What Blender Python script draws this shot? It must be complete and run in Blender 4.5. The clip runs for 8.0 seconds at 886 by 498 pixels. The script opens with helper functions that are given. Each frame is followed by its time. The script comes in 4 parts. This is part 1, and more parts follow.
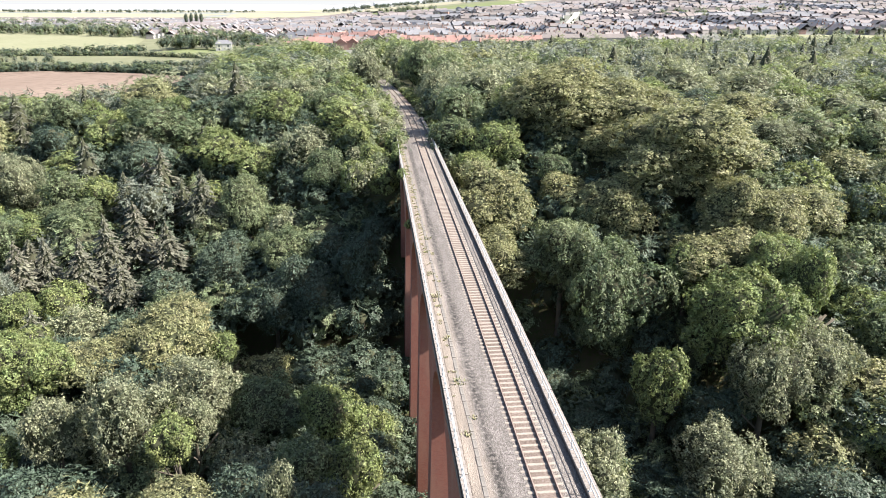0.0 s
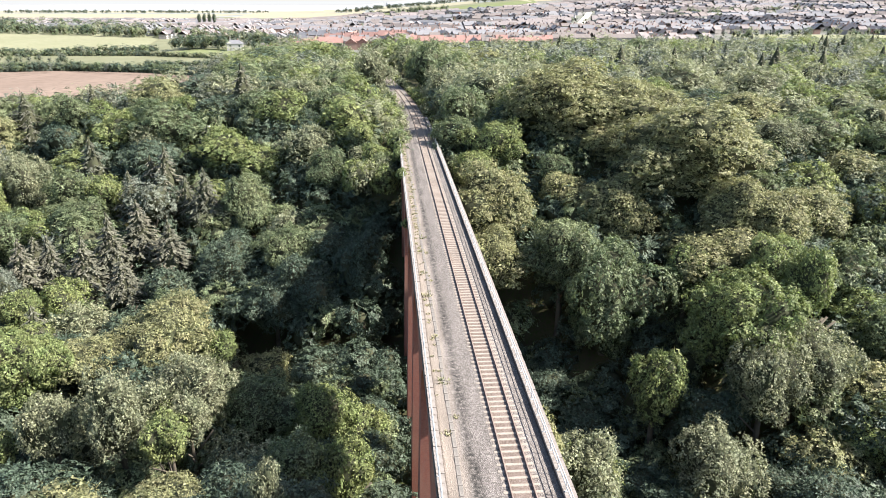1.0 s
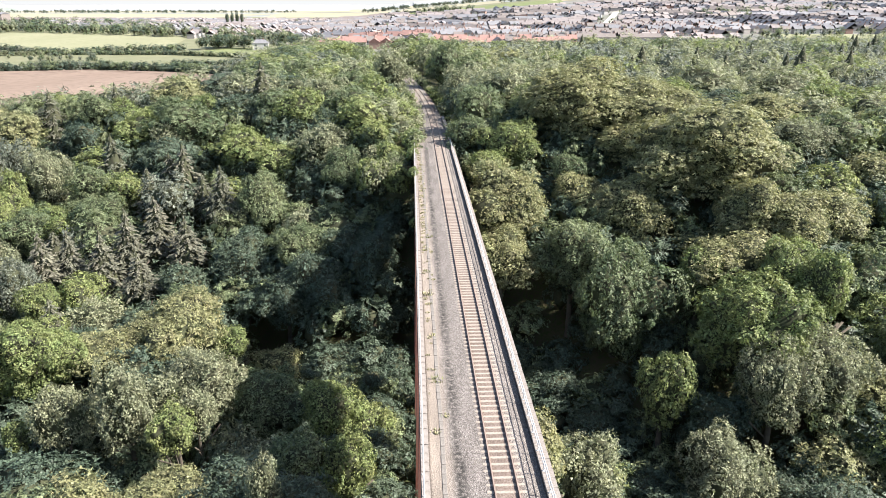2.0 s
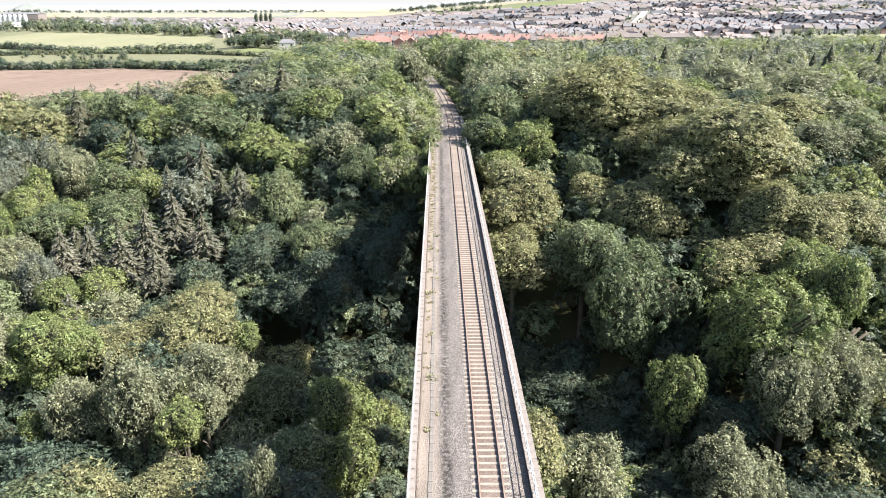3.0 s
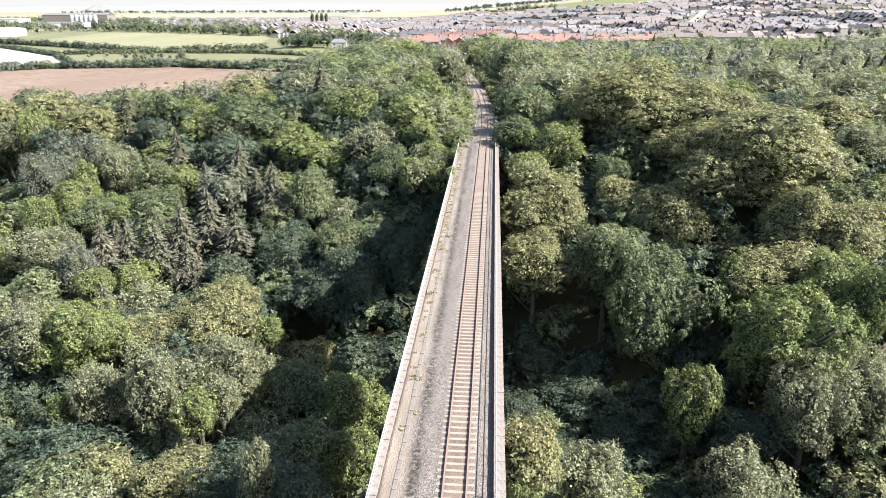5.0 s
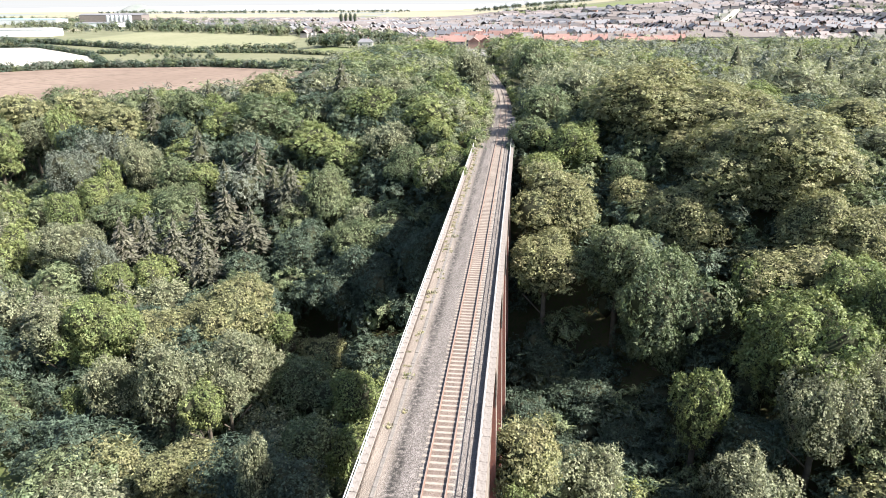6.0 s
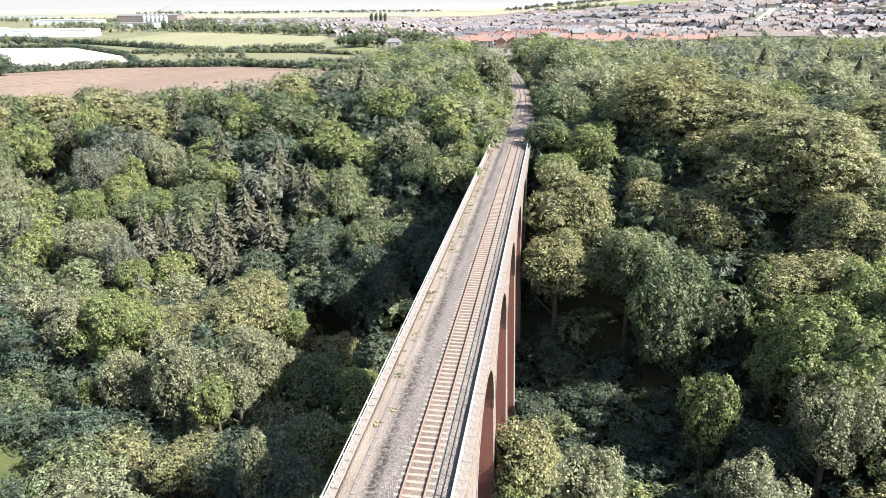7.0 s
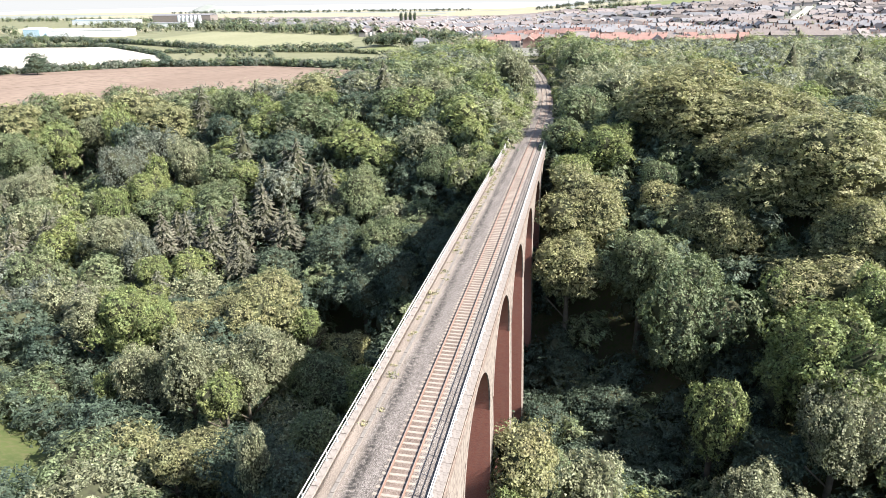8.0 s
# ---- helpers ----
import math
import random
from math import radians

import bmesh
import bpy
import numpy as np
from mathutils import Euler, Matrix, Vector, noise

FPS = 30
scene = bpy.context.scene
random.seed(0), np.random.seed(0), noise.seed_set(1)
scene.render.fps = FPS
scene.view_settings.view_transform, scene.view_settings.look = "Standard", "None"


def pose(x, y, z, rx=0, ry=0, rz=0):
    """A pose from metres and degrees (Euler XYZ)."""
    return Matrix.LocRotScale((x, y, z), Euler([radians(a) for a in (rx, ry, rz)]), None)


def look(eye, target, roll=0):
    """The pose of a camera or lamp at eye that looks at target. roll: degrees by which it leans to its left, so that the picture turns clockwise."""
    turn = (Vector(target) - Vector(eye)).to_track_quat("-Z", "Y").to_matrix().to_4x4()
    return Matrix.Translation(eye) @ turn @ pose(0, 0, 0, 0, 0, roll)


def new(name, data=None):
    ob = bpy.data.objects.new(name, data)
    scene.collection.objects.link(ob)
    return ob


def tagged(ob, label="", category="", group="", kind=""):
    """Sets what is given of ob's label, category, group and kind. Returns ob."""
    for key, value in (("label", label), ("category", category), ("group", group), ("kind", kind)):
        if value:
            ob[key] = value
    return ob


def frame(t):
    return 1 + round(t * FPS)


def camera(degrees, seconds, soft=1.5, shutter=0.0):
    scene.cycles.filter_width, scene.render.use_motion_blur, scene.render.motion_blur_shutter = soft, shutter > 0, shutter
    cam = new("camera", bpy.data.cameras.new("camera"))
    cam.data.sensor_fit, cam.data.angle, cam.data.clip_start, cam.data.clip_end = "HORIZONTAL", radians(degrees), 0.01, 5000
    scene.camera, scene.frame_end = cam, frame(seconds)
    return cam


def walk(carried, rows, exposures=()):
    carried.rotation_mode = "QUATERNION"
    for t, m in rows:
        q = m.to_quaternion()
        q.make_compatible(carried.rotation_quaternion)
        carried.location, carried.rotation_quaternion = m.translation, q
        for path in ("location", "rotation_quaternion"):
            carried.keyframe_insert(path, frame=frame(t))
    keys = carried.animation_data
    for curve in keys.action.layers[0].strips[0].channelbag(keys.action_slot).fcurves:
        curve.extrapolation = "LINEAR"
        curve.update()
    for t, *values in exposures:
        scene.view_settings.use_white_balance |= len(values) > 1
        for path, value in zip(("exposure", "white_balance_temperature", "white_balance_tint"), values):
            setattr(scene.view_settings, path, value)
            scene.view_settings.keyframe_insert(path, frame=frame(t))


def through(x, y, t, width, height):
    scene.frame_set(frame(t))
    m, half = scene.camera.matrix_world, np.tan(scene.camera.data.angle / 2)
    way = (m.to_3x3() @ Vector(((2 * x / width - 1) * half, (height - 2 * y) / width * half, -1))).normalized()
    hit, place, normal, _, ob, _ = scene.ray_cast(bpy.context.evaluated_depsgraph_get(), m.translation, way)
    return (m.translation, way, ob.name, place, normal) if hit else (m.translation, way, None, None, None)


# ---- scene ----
# camera and its flight
cam = camera(66.5, 8.0, soft=0.6)
PATH = [
    (0, (-10.166, 4.386, 28.815), (-6.32, 41.78, 15.15), 0.22),
    (0.5, (-9.121, 4.332, 28.732), (-5.57, 41.76, 15.07), 0.21),
    (1, (-7.972, 4.214, 28.711), (-4.82, 41.68, 15.05), 0.15),
    (1.5, (-6.801, 4.108, 28.699), (-4.32, 41.62, 15.03), 0.11),
    (3, (-3.258, 3.786, 28.628), (-3.03, 41.37, 14.93), -0.01),
    (3.5, (-2.070, 3.724, 28.640), (-2.57, 41.30, 14.95), -0.03),
    (4, (-0.729, 3.651, 28.676), (-2.00, 41.21, 14.98), -0.10),
    (4.5, (0.601, 3.620, 28.777), (-1.43, 41.14, 15.07), -0.17),
    (6, (4.722, 3.645, 28.984), (0.35, 40.96, 15.26), -0.35),
    (6.5, (6.194, 3.697, 29.014), (0.97, 40.91, 15.29), -0.46),
    (7, (7.669, 3.805, 29.127), (1.60, 40.88, 15.39), -0.57),
    (7.5, (9.231, 3.994, 29.217), (2.31, 40.92, 15.47), -0.70),
    (8, (10.650, 4.127, 29.419), (2.93, 40.88, 15.65), -0.76),
]
walk(cam, [(t, look(eye, target, roll)) for t, eye, target, roll in PATH])

# world, sun, exposure
SUN_EL, SUN_AZ = radians(42), radians(98)      # azimuth measured from +y towards +x
TO_SUN = Vector((math.sin(SUN_AZ) * math.cos(SUN_EL), math.cos(SUN_AZ) * math.cos(SUN_EL), math.sin(SUN_EL)))
world = bpy.data.worlds.new("world")
scene.world = world
world.use_nodes = True
wn = world.node_tree.nodes
wn.clear()
sky = wn.new("ShaderNodeTexSky")
sky.sky_type, sky.sun_disc, sky.sun_elevation, sky.sun_rotation = "NISHITA", False, SUN_EL, SUN_AZ
sky.dust_density, sky.air_density = 1.5, 1.0
bg = wn.new("ShaderNodeBackground")
bg.inputs["Strength"].default_value = 0.085
wo = wn.new("ShaderNodeOutputWorld")
world.node_tree.links.new(sky.outputs[0], bg.inputs[0])
world.node_tree.links.new(bg.outputs[0], wo.inputs[0])
lamp = bpy.data.lights.new("sun", "SUN")
lamp.energy, lamp.angle, lamp.color = 4.6, radians(0.6), (1.0, 0.945, 0.88)
new("sun", lamp).matrix_world = look((0, 0, 300), Vector((0, 0, 300)) - TO_SUN)
scene.view_settings.exposure = 1.42

# ---- materials ----


def node_mat(name, rough=0.8, spec=0.25):
    m = bpy.data.materials.new(name)
    m.use_nodes = True
    b = m.node_tree.nodes["Principled BSDF"]
    b.inputs["Roughness"].default_value = rough
    b.inputs["Specular IOR Level"].default_value = spec
    return m, m.node_tree.nodes, m.node_tree.links, b


def ramp(n, l, fac, stops):
    r = n.new("ShaderNodeValToRGB")
    e = r.color_ramp.elements
    while len(e) < len(stops):
        e.new(0.5)
    for k, (p, c) in zip(e, stops):
        k.position, k.color = p, (*c, 1)
    l.new(fac, r.inputs[0])
    return r.outputs[0]


def mixed(n, l, fac, a, b, kind="MIX"):
    x = n.new("ShaderNodeMix")
    x.data_type, x.blend_type = "RGBA", kind
    for v, s in ((fac, x.inputs[0]), (a, x.inputs[6]), (b, x.inputs[7])):
        if isinstance(v, (int, float)):
            s.default_value = v
        elif isinstance(v, tuple):
            s.default_value = (*v, 1)
        else:
            l.new(v, s)
    return x.outputs[2]


def noise_fac(n, l, scale, detail=4, stretch=None, coord="Object"):
    t = n.new("ShaderNodeTexCoord")
    src = t.outputs[coord]
    if stretch:
        mp = n.new("ShaderNodeMapping")
        mp.inputs["Scale"].default_value = stretch
        l.new(src, mp.inputs[0])
        src = mp.outputs[0]
    x = n.new("ShaderNodeTexNoise")
    x.inputs["Scale"].default_value, x.inputs["Detail"].default_value = scale, detail
    l.new(src, x.inputs[0])
    return x.outputs[0]


def bump(n, l, b, height, strength=0.5, dist=0.05):
    x = n.new("ShaderNodeBump")
    x.inputs["Strength"].default_value, x.inputs["Distance"].default_value = strength, dist
    l.new(height, x.inputs["Height"])
    l.new(x.outputs[0], b.inputs["Normal"])


def mottled(name, a, b_, c, scale, fine, rough=0.85, strength=0.5, dist=0.05, spec=0.2, stretch=None):
    m, n, l, b = node_mat(name, rough, spec)
    big = ramp(n, l, noise_fac(n, l, scale, 3, stretch), [(0.35, a), (0.65, b_)])
    f = noise_fac(n, l, fine, 5)
    col = mixed(n, l, ramp(n, l, f, [(0.45, (0, 0, 0)), (0.7, (1, 1, 1))]), big, c)
    l.new(col, b.inputs["Base Color"])
    bump(n, l, b, f, strength, dist)
    return m


def leaf_mat(name, a, b_, through=0.3, gaps=True):
    """Leaves: colour drifts from tree to tree, from bough to bough and from spray to spray; light shines through."""
    m, n, l, b = node_mat(name, 0.5, 0.3)
    oi = n.new("ShaderNodeObjectInfo")
    geo = n.new("ShaderNodeNewGeometry")

    def patch(scale, lo, hi, to0, to1):
        pn = n.new("ShaderNodeTexNoise")
        pn.inputs["Scale"].default_value, pn.inputs["Detail"].default_value = scale, 1.5
        l.new(geo.outputs["Position"], pn.inputs[0])
        pm = n.new("ShaderNodeMapRange")
        for i, w in enumerate((lo, hi, to0, to1)):
            pm.inputs[1 + i].default_value = w
        l.new(pn.outputs[0], pm.inputs[0])
        return pm.outputs[0]

    def maths(op, p, q):
        x = n.new("ShaderNodeMath")
        x.operation = op
        for w, s in ((p, x.inputs[0]), (q, x.inputs[1])):
            if isinstance(w, (int, float)):
                s.default_value = w
            else:
                l.new(w, s)
        return x.outputs[0]

    drift = maths("ADD", maths("MULTIPLY", oi.outputs["Random"], 0.45), patch(0.14, 0.32, 0.68, 0.0, 0.55))
    hsv = n.new("ShaderNodeHueSaturation")
    l.new(mixed(n, l, drift, a, b_), hsv.inputs["Color"])
    spray = n.new("ShaderNodeMapRange")
    spray.inputs[3].default_value, spray.inputs[4].default_value = 0.8, 1.2
    l.new(geo.outputs["Random Per Island"], spray.inputs[0])
    cell = n.new("ShaderNodeTexVoronoi")
    cell.inputs["Scale"].default_value = 3.8
    l.new(geo.outputs["Position"], cell.inputs[0])
    part_ = n.new("ShaderNodeSeparateColor")
    l.new(cell.outputs["Color"], part_.inputs[0])
    leaflet = n.new("ShaderNodeMapRange")
    leaflet.inputs[3].default_value, leaflet.inputs[4].default_value = 0.6, 1.4
    l.new(part_.outputs[0], leaflet.inputs[0])
    l.new(maths("MULTIPLY", maths("MULTIPLY", spray.outputs[0], leaflet.outputs[0]), patch(0.8, 0.35, 0.65, 0.82, 1.18)), hsv.inputs["Value"])
    # each leaflet is tilted its own way
    off = n.new("ShaderNodeVectorMath")
    off.operation = "MULTIPLY_ADD"
    l.new(cell.outputs["Color"], off.inputs[0])
    off.inputs[1].default_value, off.inputs[2].default_value = (0.8, 0.8, 0.8), (-0.4, -0.4, -0.28)
    tilt = n.new("ShaderNodeVectorMath")
    l.new(geo.outputs["Normal"], tilt.inputs[0])
    l.new(off.outputs[0], tilt.inputs[1])
    nrm = n.new("ShaderNodeVectorMath")
    nrm.operation = "NORMALIZE"
    l.new(tilt.outputs[0], nrm.inputs[0])
    l.new(nrm.outputs[0], b.inputs["Normal"])
    l.new(patch(0.5, 0.3, 0.7, 0.482, 0.516), hsv.inputs["Hue"])
    l.new(hsv.outputs[0], b.inputs["Base Color"])
    tr = n.new("ShaderNodeBsdfTranslucent")
    l.new(mixed(n, l, 1.0, hsv.outputs[0], (1.0, 1.04, 0.86), "MULTIPLY"), tr.inputs[0])
    l.new(nrm.outputs[0], tr.inputs["Normal"])
    mx = n.new("ShaderNodeMixShader")
    mx.inputs[0].default_value = through
    l.new(b.outputs[0], mx.inputs[1])
    l.new(tr.outputs[0], mx.inputs[2])
    # a spray is many small leaves with gaps between them
    edge = n.new("ShaderNodeMapRange")
    edge.inputs[1].default_value, edge.inputs[2].default_value = 0.54 if gaps else 2.0, 0.6 if gaps else 2.1
    l.new(cell.outputs["Distance"], edge.inputs[0])
    clear = n.new("ShaderNodeBsdfTransparent")
    cutout = n.new("ShaderNodeMixShader")
    l.new(edge.outputs[0], cutout.inputs[0])
    l.new(mx.outputs[0], cutout.inputs[1])
    l.new(clear.outputs[0], cutout.inputs[2])
    l.new(cutout.outputs[0], n["Material Output"].inputs[0])
    return m


LEAF = {
    "olive": leaf_mat("leaf_olive", (0.272, 0.28, 0.15), (0.335, 0.33, 0.17), 0.42),
    "bright": leaf_mat("leaf_bright", (0.208, 0.26, 0.108), (0.29, 0.325, 0.135), 0.42),
    "green": leaf_mat("leaf_green", (0.148, 0.195, 0.11), (0.23, 0.264, 0.142), 0.4),
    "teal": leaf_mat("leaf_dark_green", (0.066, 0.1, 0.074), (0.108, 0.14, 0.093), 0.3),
    "pale": leaf_mat("leaf_pale", (0.26, 0.278, 0.18), (0.33, 0.342, 0.215), 0.4),
    "conifer": leaf_mat("needles_spruce", (0.115, 0.125, 0.092), (0.18, 0.172, 0.128), 0.2, False),
    "pine": leaf_mat("needles_pine", (0.12, 0.142, 0.112), (0.19, 0.208, 0.16), 0.2),
}
# inside of a crown: its shade is put into this dark colour
SHADED_TWIGS = mottled("shade_dark_leaves_and_twigs", (0.075, 0.075, 0.045), (0.065, 0.078, 0.042), (0.045, 0.045, 0.03), 0.8, 6, 0.95)
BARK = mottled("bark", (0.1, 0.085, 0.065), (0.16, 0.14, 0.11), (0.06, 0.05, 0.04), 0.8, 9, 0.9)
DIRT = mottled("forest_floor", (0.06, 0.05, 0.03), (0.09, 0.08, 0.04), (0.05, 0.07, 0.02), 0.15, 2.0, 0.95)
MEADOW = mottled("clearing_grass", (0.075, 0.1, 0.035), (0.105, 0.128, 0.045), (0.13, 0.13, 0.06), 0.12, 1.2, 0.9)
GRASS = mottled("meadow_grass", (0.16, 0.17, 0.095), (0.21, 0.215, 0.13), (0.22, 0.21, 0.13), 0.05, 1.2, 0.9)
# distance haze is put into these colours: greyed farmland, whitened fields beyond
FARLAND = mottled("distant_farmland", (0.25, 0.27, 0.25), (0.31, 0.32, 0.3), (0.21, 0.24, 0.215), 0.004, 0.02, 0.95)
HAZELAND = mottled("haze_pale_distant_fields", (0.4, 0.41, 0.41), (0.48, 0.485, 0.48), (0.34, 0.36, 0.36), 0.003, 0.02, 0.95)
TOWN = mottled("streets_and_gardens", (0.22, 0.205, 0.195), (0.15, 0.165, 0.11), (0.25, 0.235, 0.225), 0.03, 0.12, 0.95)
TROUGH = mottled("weathered_trough_concrete", (0.216, 0.196, 0.176), (0.272, 0.248, 0.224), (0.16, 0.144, 0.128), 1.2, 14, 0.9, 0.3, 0.01)
CONCRETE = mottled("sleeper_concrete", (0.33, 0.285, 0.24), (0.4, 0.35, 0.3), (0.23, 0.19, 0.155), 1.2, 14, 0.85, 0.3, 0.01)
COPING = mottled("coping_stone", (0.25, 0.222, 0.2), (0.34, 0.305, 0.278), (0.17, 0.142, 0.122), 0.7, 5, 0.85, 0.4, 0.02)
PARAPET = mottled("parapet_stone", (0.2, 0.155, 0.13), (0.26, 0.21, 0.18), (0.12, 0.097, 0.083), 0.6, 4, 0.9, 0.5, 0.03)
FACE_STONE = mottled("pale_facing_stone", (0.25, 0.213, 0.185), (0.31, 0.272, 0.24), (0.13, 0.108, 0.095), 1.6, 2.2, 0.9, 0.4, 0.03, 0.2, (1, 1, 0.18))
WHITE_STEEL = mottled("white_painted_steel", (0.62, 0.62, 0.61), (0.68, 0.68, 0.67), (0.5, 0.46, 0.42), 2, 12, 0.45, 0.1, 0.004, 0.5)


def brick_mat():
    m, n, l, b = node_mat("red_brick", 0.9, 0.15)
    t = n.new("ShaderNodeTexCoord")
    sep = n.new("ShaderNodeSeparateXYZ")
    l.new(t.outputs["Object"], sep.inputs[0])
    add = n.new("ShaderNodeMath")
    l.new(sep.outputs[0], add.inputs[0])
    l.new(sep.outputs[1], add.inputs[1])
    com = n.new("ShaderNodeCombineXYZ")
    l.new(add.outputs[0], com.inputs[0])
    l.new(sep.outputs[2], com.inputs[1])
    br = n.new("ShaderNodeTexBrick")
    br.inputs["Scale"].default_value = 1.0
    br.inputs["Brick Width"].default_value, br.inputs["Row Height"].default_value = 0.235, 0.085
    br.inputs["Mortar Size"].default_value = 0.006
    br.inputs["Color1"].default_value = (0.37, 0.14, 0.1, 1)
    br.inputs["Color2"].default_value = (0.28, 0.1, 0.08, 1)
    br.inputs["Mortar"].default_value = (0.34, 0.25, 0.2, 1)
    l.new(com.outputs[0], br.inputs[0])
    st = noise_fac(n, l, 0.35, 5, (1, 1, 0.25))
    c = mixed(n, l, ramp(n, l, st, [(0.5, (0, 0, 0)), (0.75, (1, 1, 1))]), br.outputs[0], (0.36, 0.2, 0.15))
    l.new(c, b.inputs["Base Color"])
    bump(n, l, b, br.outputs["Fac"], -0.3, 0.01)
    return m


BRICK = brick_mat()


def ballast_mat():
    m, n, l, b = node_mat("track_ballast", 0.95, 0.1)
    t = n.new("ShaderNodeTexCoord")
    v = n.new("ShaderNodeTexVoronoi")
    v.inputs["Scale"].default_value = 17
    l.new(t.outputs["Object"], v.inputs[0])
    sep = n.new("ShaderNodeSeparateColor")
    l.new(v.outputs["Color"], sep.inputs[0])
    stone = ramp(n, l, sep.outputs[0], [(0.0, (0.1, 0.088, 0.08)), (0.5, (0.19, 0.168, 0.152)), (1.0, (0.34, 0.305, 0.28))])
    xyz = n.new("ShaderNodeSeparateXYZ")
    l.new(t.outputs["Object"], xyz.inputs[0])
    wob = noise_fac(n, l, 0.5, 4, (1, 0.35, 1))
    # oily dark band of the lifted track, and rust staining beside the rails
    def band(x0, half, soft):
        d = n.new("ShaderNodeMath")
        d.operation = "SUBTRACT"
        l.new(xyz.outputs[0], d.inputs[0])
        d.inputs[1].default_value = x0
        a = n.new("ShaderNodeMath")
        a.operation = "ABSOLUTE"
        l.new(d.outputs[0], a.inputs[0])
        w = n.new("ShaderNodeMath")
        w.operation = "MULTIPLY_ADD"
        l.new(wob, w.inputs[0])
        w.inputs[1].default_value = 1.0
        l.new(a.outputs[0], w.inputs[2])
        r = n.new("ShaderNodeMapRange")
        r.inputs[1].default_value, r.inputs[2].default_value = half + 0.5 - soft, half + 0.5 + soft
        r.inputs[3].default_value, r.inputs[4].default_value = 1, 0
        l.new(w.outputs[0], r.inputs[0])
        return r.outputs[0]
    fine = noise_fac(n, l, 3.0, 4)
    dark = n.new("ShaderNodeMath")
    dark.operation = "MULTIPLY"
    l.new(band(-2.85, 0.35, 0.25), dark.inputs[0])
    dk = n.new("ShaderNodeMapRange")
    dk.inputs[1].default_value, dk.inputs[2].default_value = 0.35, 0.6
    l.new(fine, dk.inputs[0])
    l.new(dk.outputs[0], dark.inputs[1])
    c = mixed(n, l, dark.outputs[0], stone, (0.06, 0.056, 0.052))
    rust = n.new("ShaderNodeMath")
    rust.operation = "MULTIPLY"
    l.new(band(0.0, 0.95, 0.2), rust.inputs[0])
    rust.inputs[1].default_value = 0.55
    c = mixed(n, l, rust.outputs[0], c, (0.2, 0.14, 0.11))
    soil = n.new("ShaderNodeMath")
    soil.operation = "MULTIPLY"
    l.new(band(-4.2, 0.75, 0.4), soil.inputs[0])
    soil.inputs[1].default_value = 0.6
    c = mixed(n, l, soil.outputs[0], c, (0.33, 0.275, 0.225))
    patch = n.new("ShaderNodeMapRange")
    patch.inputs[1].default_value, patch.inputs[2].default_value = 0.3, 0.7
    patch.inputs[3].default_value, patch.inputs[4].default_value = 0.84, 1.2
    l.new(noise_fac(n, l, 0.9, 6, (1, 0.22, 1)), patch.inputs[0])
    hv_ = n.new("ShaderNodeHueSaturation")
    l.new(c, hv_.inputs["Color"])
    l.new(patch.outputs[0], hv_.inputs["Value"])
    l.new(hv_.outputs[0], b.inputs["Base Color"])
    bump(n, l, b, v.outputs["Distance"], 0.8, 0.05)
    return m


BALLAST = ballast_mat()
RUST = mottled("rusty_steel", (0.22, 0.135, 0.1), (0.28, 0.17, 0.125), (0.15, 0.095, 0.07), 2, 20, 0.75, 0.2, 0.003, 0.4)
RAIL_TOP, _n, _l, _b = node_mat("worn_rail_head", 0.5, 0.5)
_b.inputs["Metallic"].default_value = 0.25
_l.new(ramp(_n, _l, noise_fac(_n, _l, 3, 4), [(0.3, (0.3, 0.22, 0.18)), (0.7, (0.4, 0.31, 0.26))]), _b.inputs["Base Color"])


# ---- building helpers ----


def mesh_ob(name, verts, faces, mats, parent=None, label="", index=None, smooth=False):
    me = bpy.data.meshes.new(name)
    me.from_pydata([tuple(v) for v in verts], [], [tuple(f) for f in faces])
    for m in (mats if isinstance(mats, (list, tuple)) else [mats]):
        me.materials.append(m)
    if index is not None:
        me.polygons.foreach_set("material_index", index)
    if smooth:
        me.polygons.foreach_set("use_smooth", [True] * len(me.polygons))
    me.update()
    ob = new(name, me)
    if parent:
        ob.parent = parent
    if label:
        ob["label"] = label
    return ob


def share(name, me, parent, m):
    """One more object on a mesh that is there already."""
    ob = new(name, me)
    ob.parent = parent
    ob.matrix_basis = m
    return ob


def thing(name, label, category, group="", kind=""):
    return tagged(new(name), label, category, group, kind)


def box(x0, x1, y0, y1, z0, z1, c=0.0):
    """Vertices and faces of a box whose upper edges are chamfered by c."""
    if not c:
        v = [(x, y, z) for z in (z0, z1) for x, y in ((x0, y0), (x1, y0), (x1, y1), (x0, y1))]
        f = [(0, 3, 2, 1), (4, 5, 6, 7), (0, 1, 5, 4), (1, 2, 6, 5), (2, 3, 7, 6), (3, 0, 4, 7)]
        return v, f
    v = [(x, y, z0) for x, y in ((x0, y0), (x1, y0), (x1, y1), (x0, y1))]
    v += [(x, y, z1 - c) for x, y in ((x0, y0), (x1, y0), (x1, y1), (x0, y1))]
    v += [(x, y, z1) for x, y in ((x0 + c, y0 + c), (x1 - c, y0 + c), (x1 - c, y1 - c), (x0 + c, y1 - c))]
    f = [(0, 3, 2, 1), (8, 9, 10, 11)]
    for a in (0, 4):
        f += [(a + i, a + (i + 1) % 4, a + 4 + (i + 1) % 4, a + 4 + i) for i in range(4)]
    return v, f


def joined(pieces):
    v, f = [], []
    for pv, pf in pieces:
        o = len(v)
        v += pv
        f += [tuple(i + o for i in q) for q in pf]
    return v, f


def smooth(t):
    t = min(1.0, max(0.0, t))
    return t * t * (3 - 2 * t)


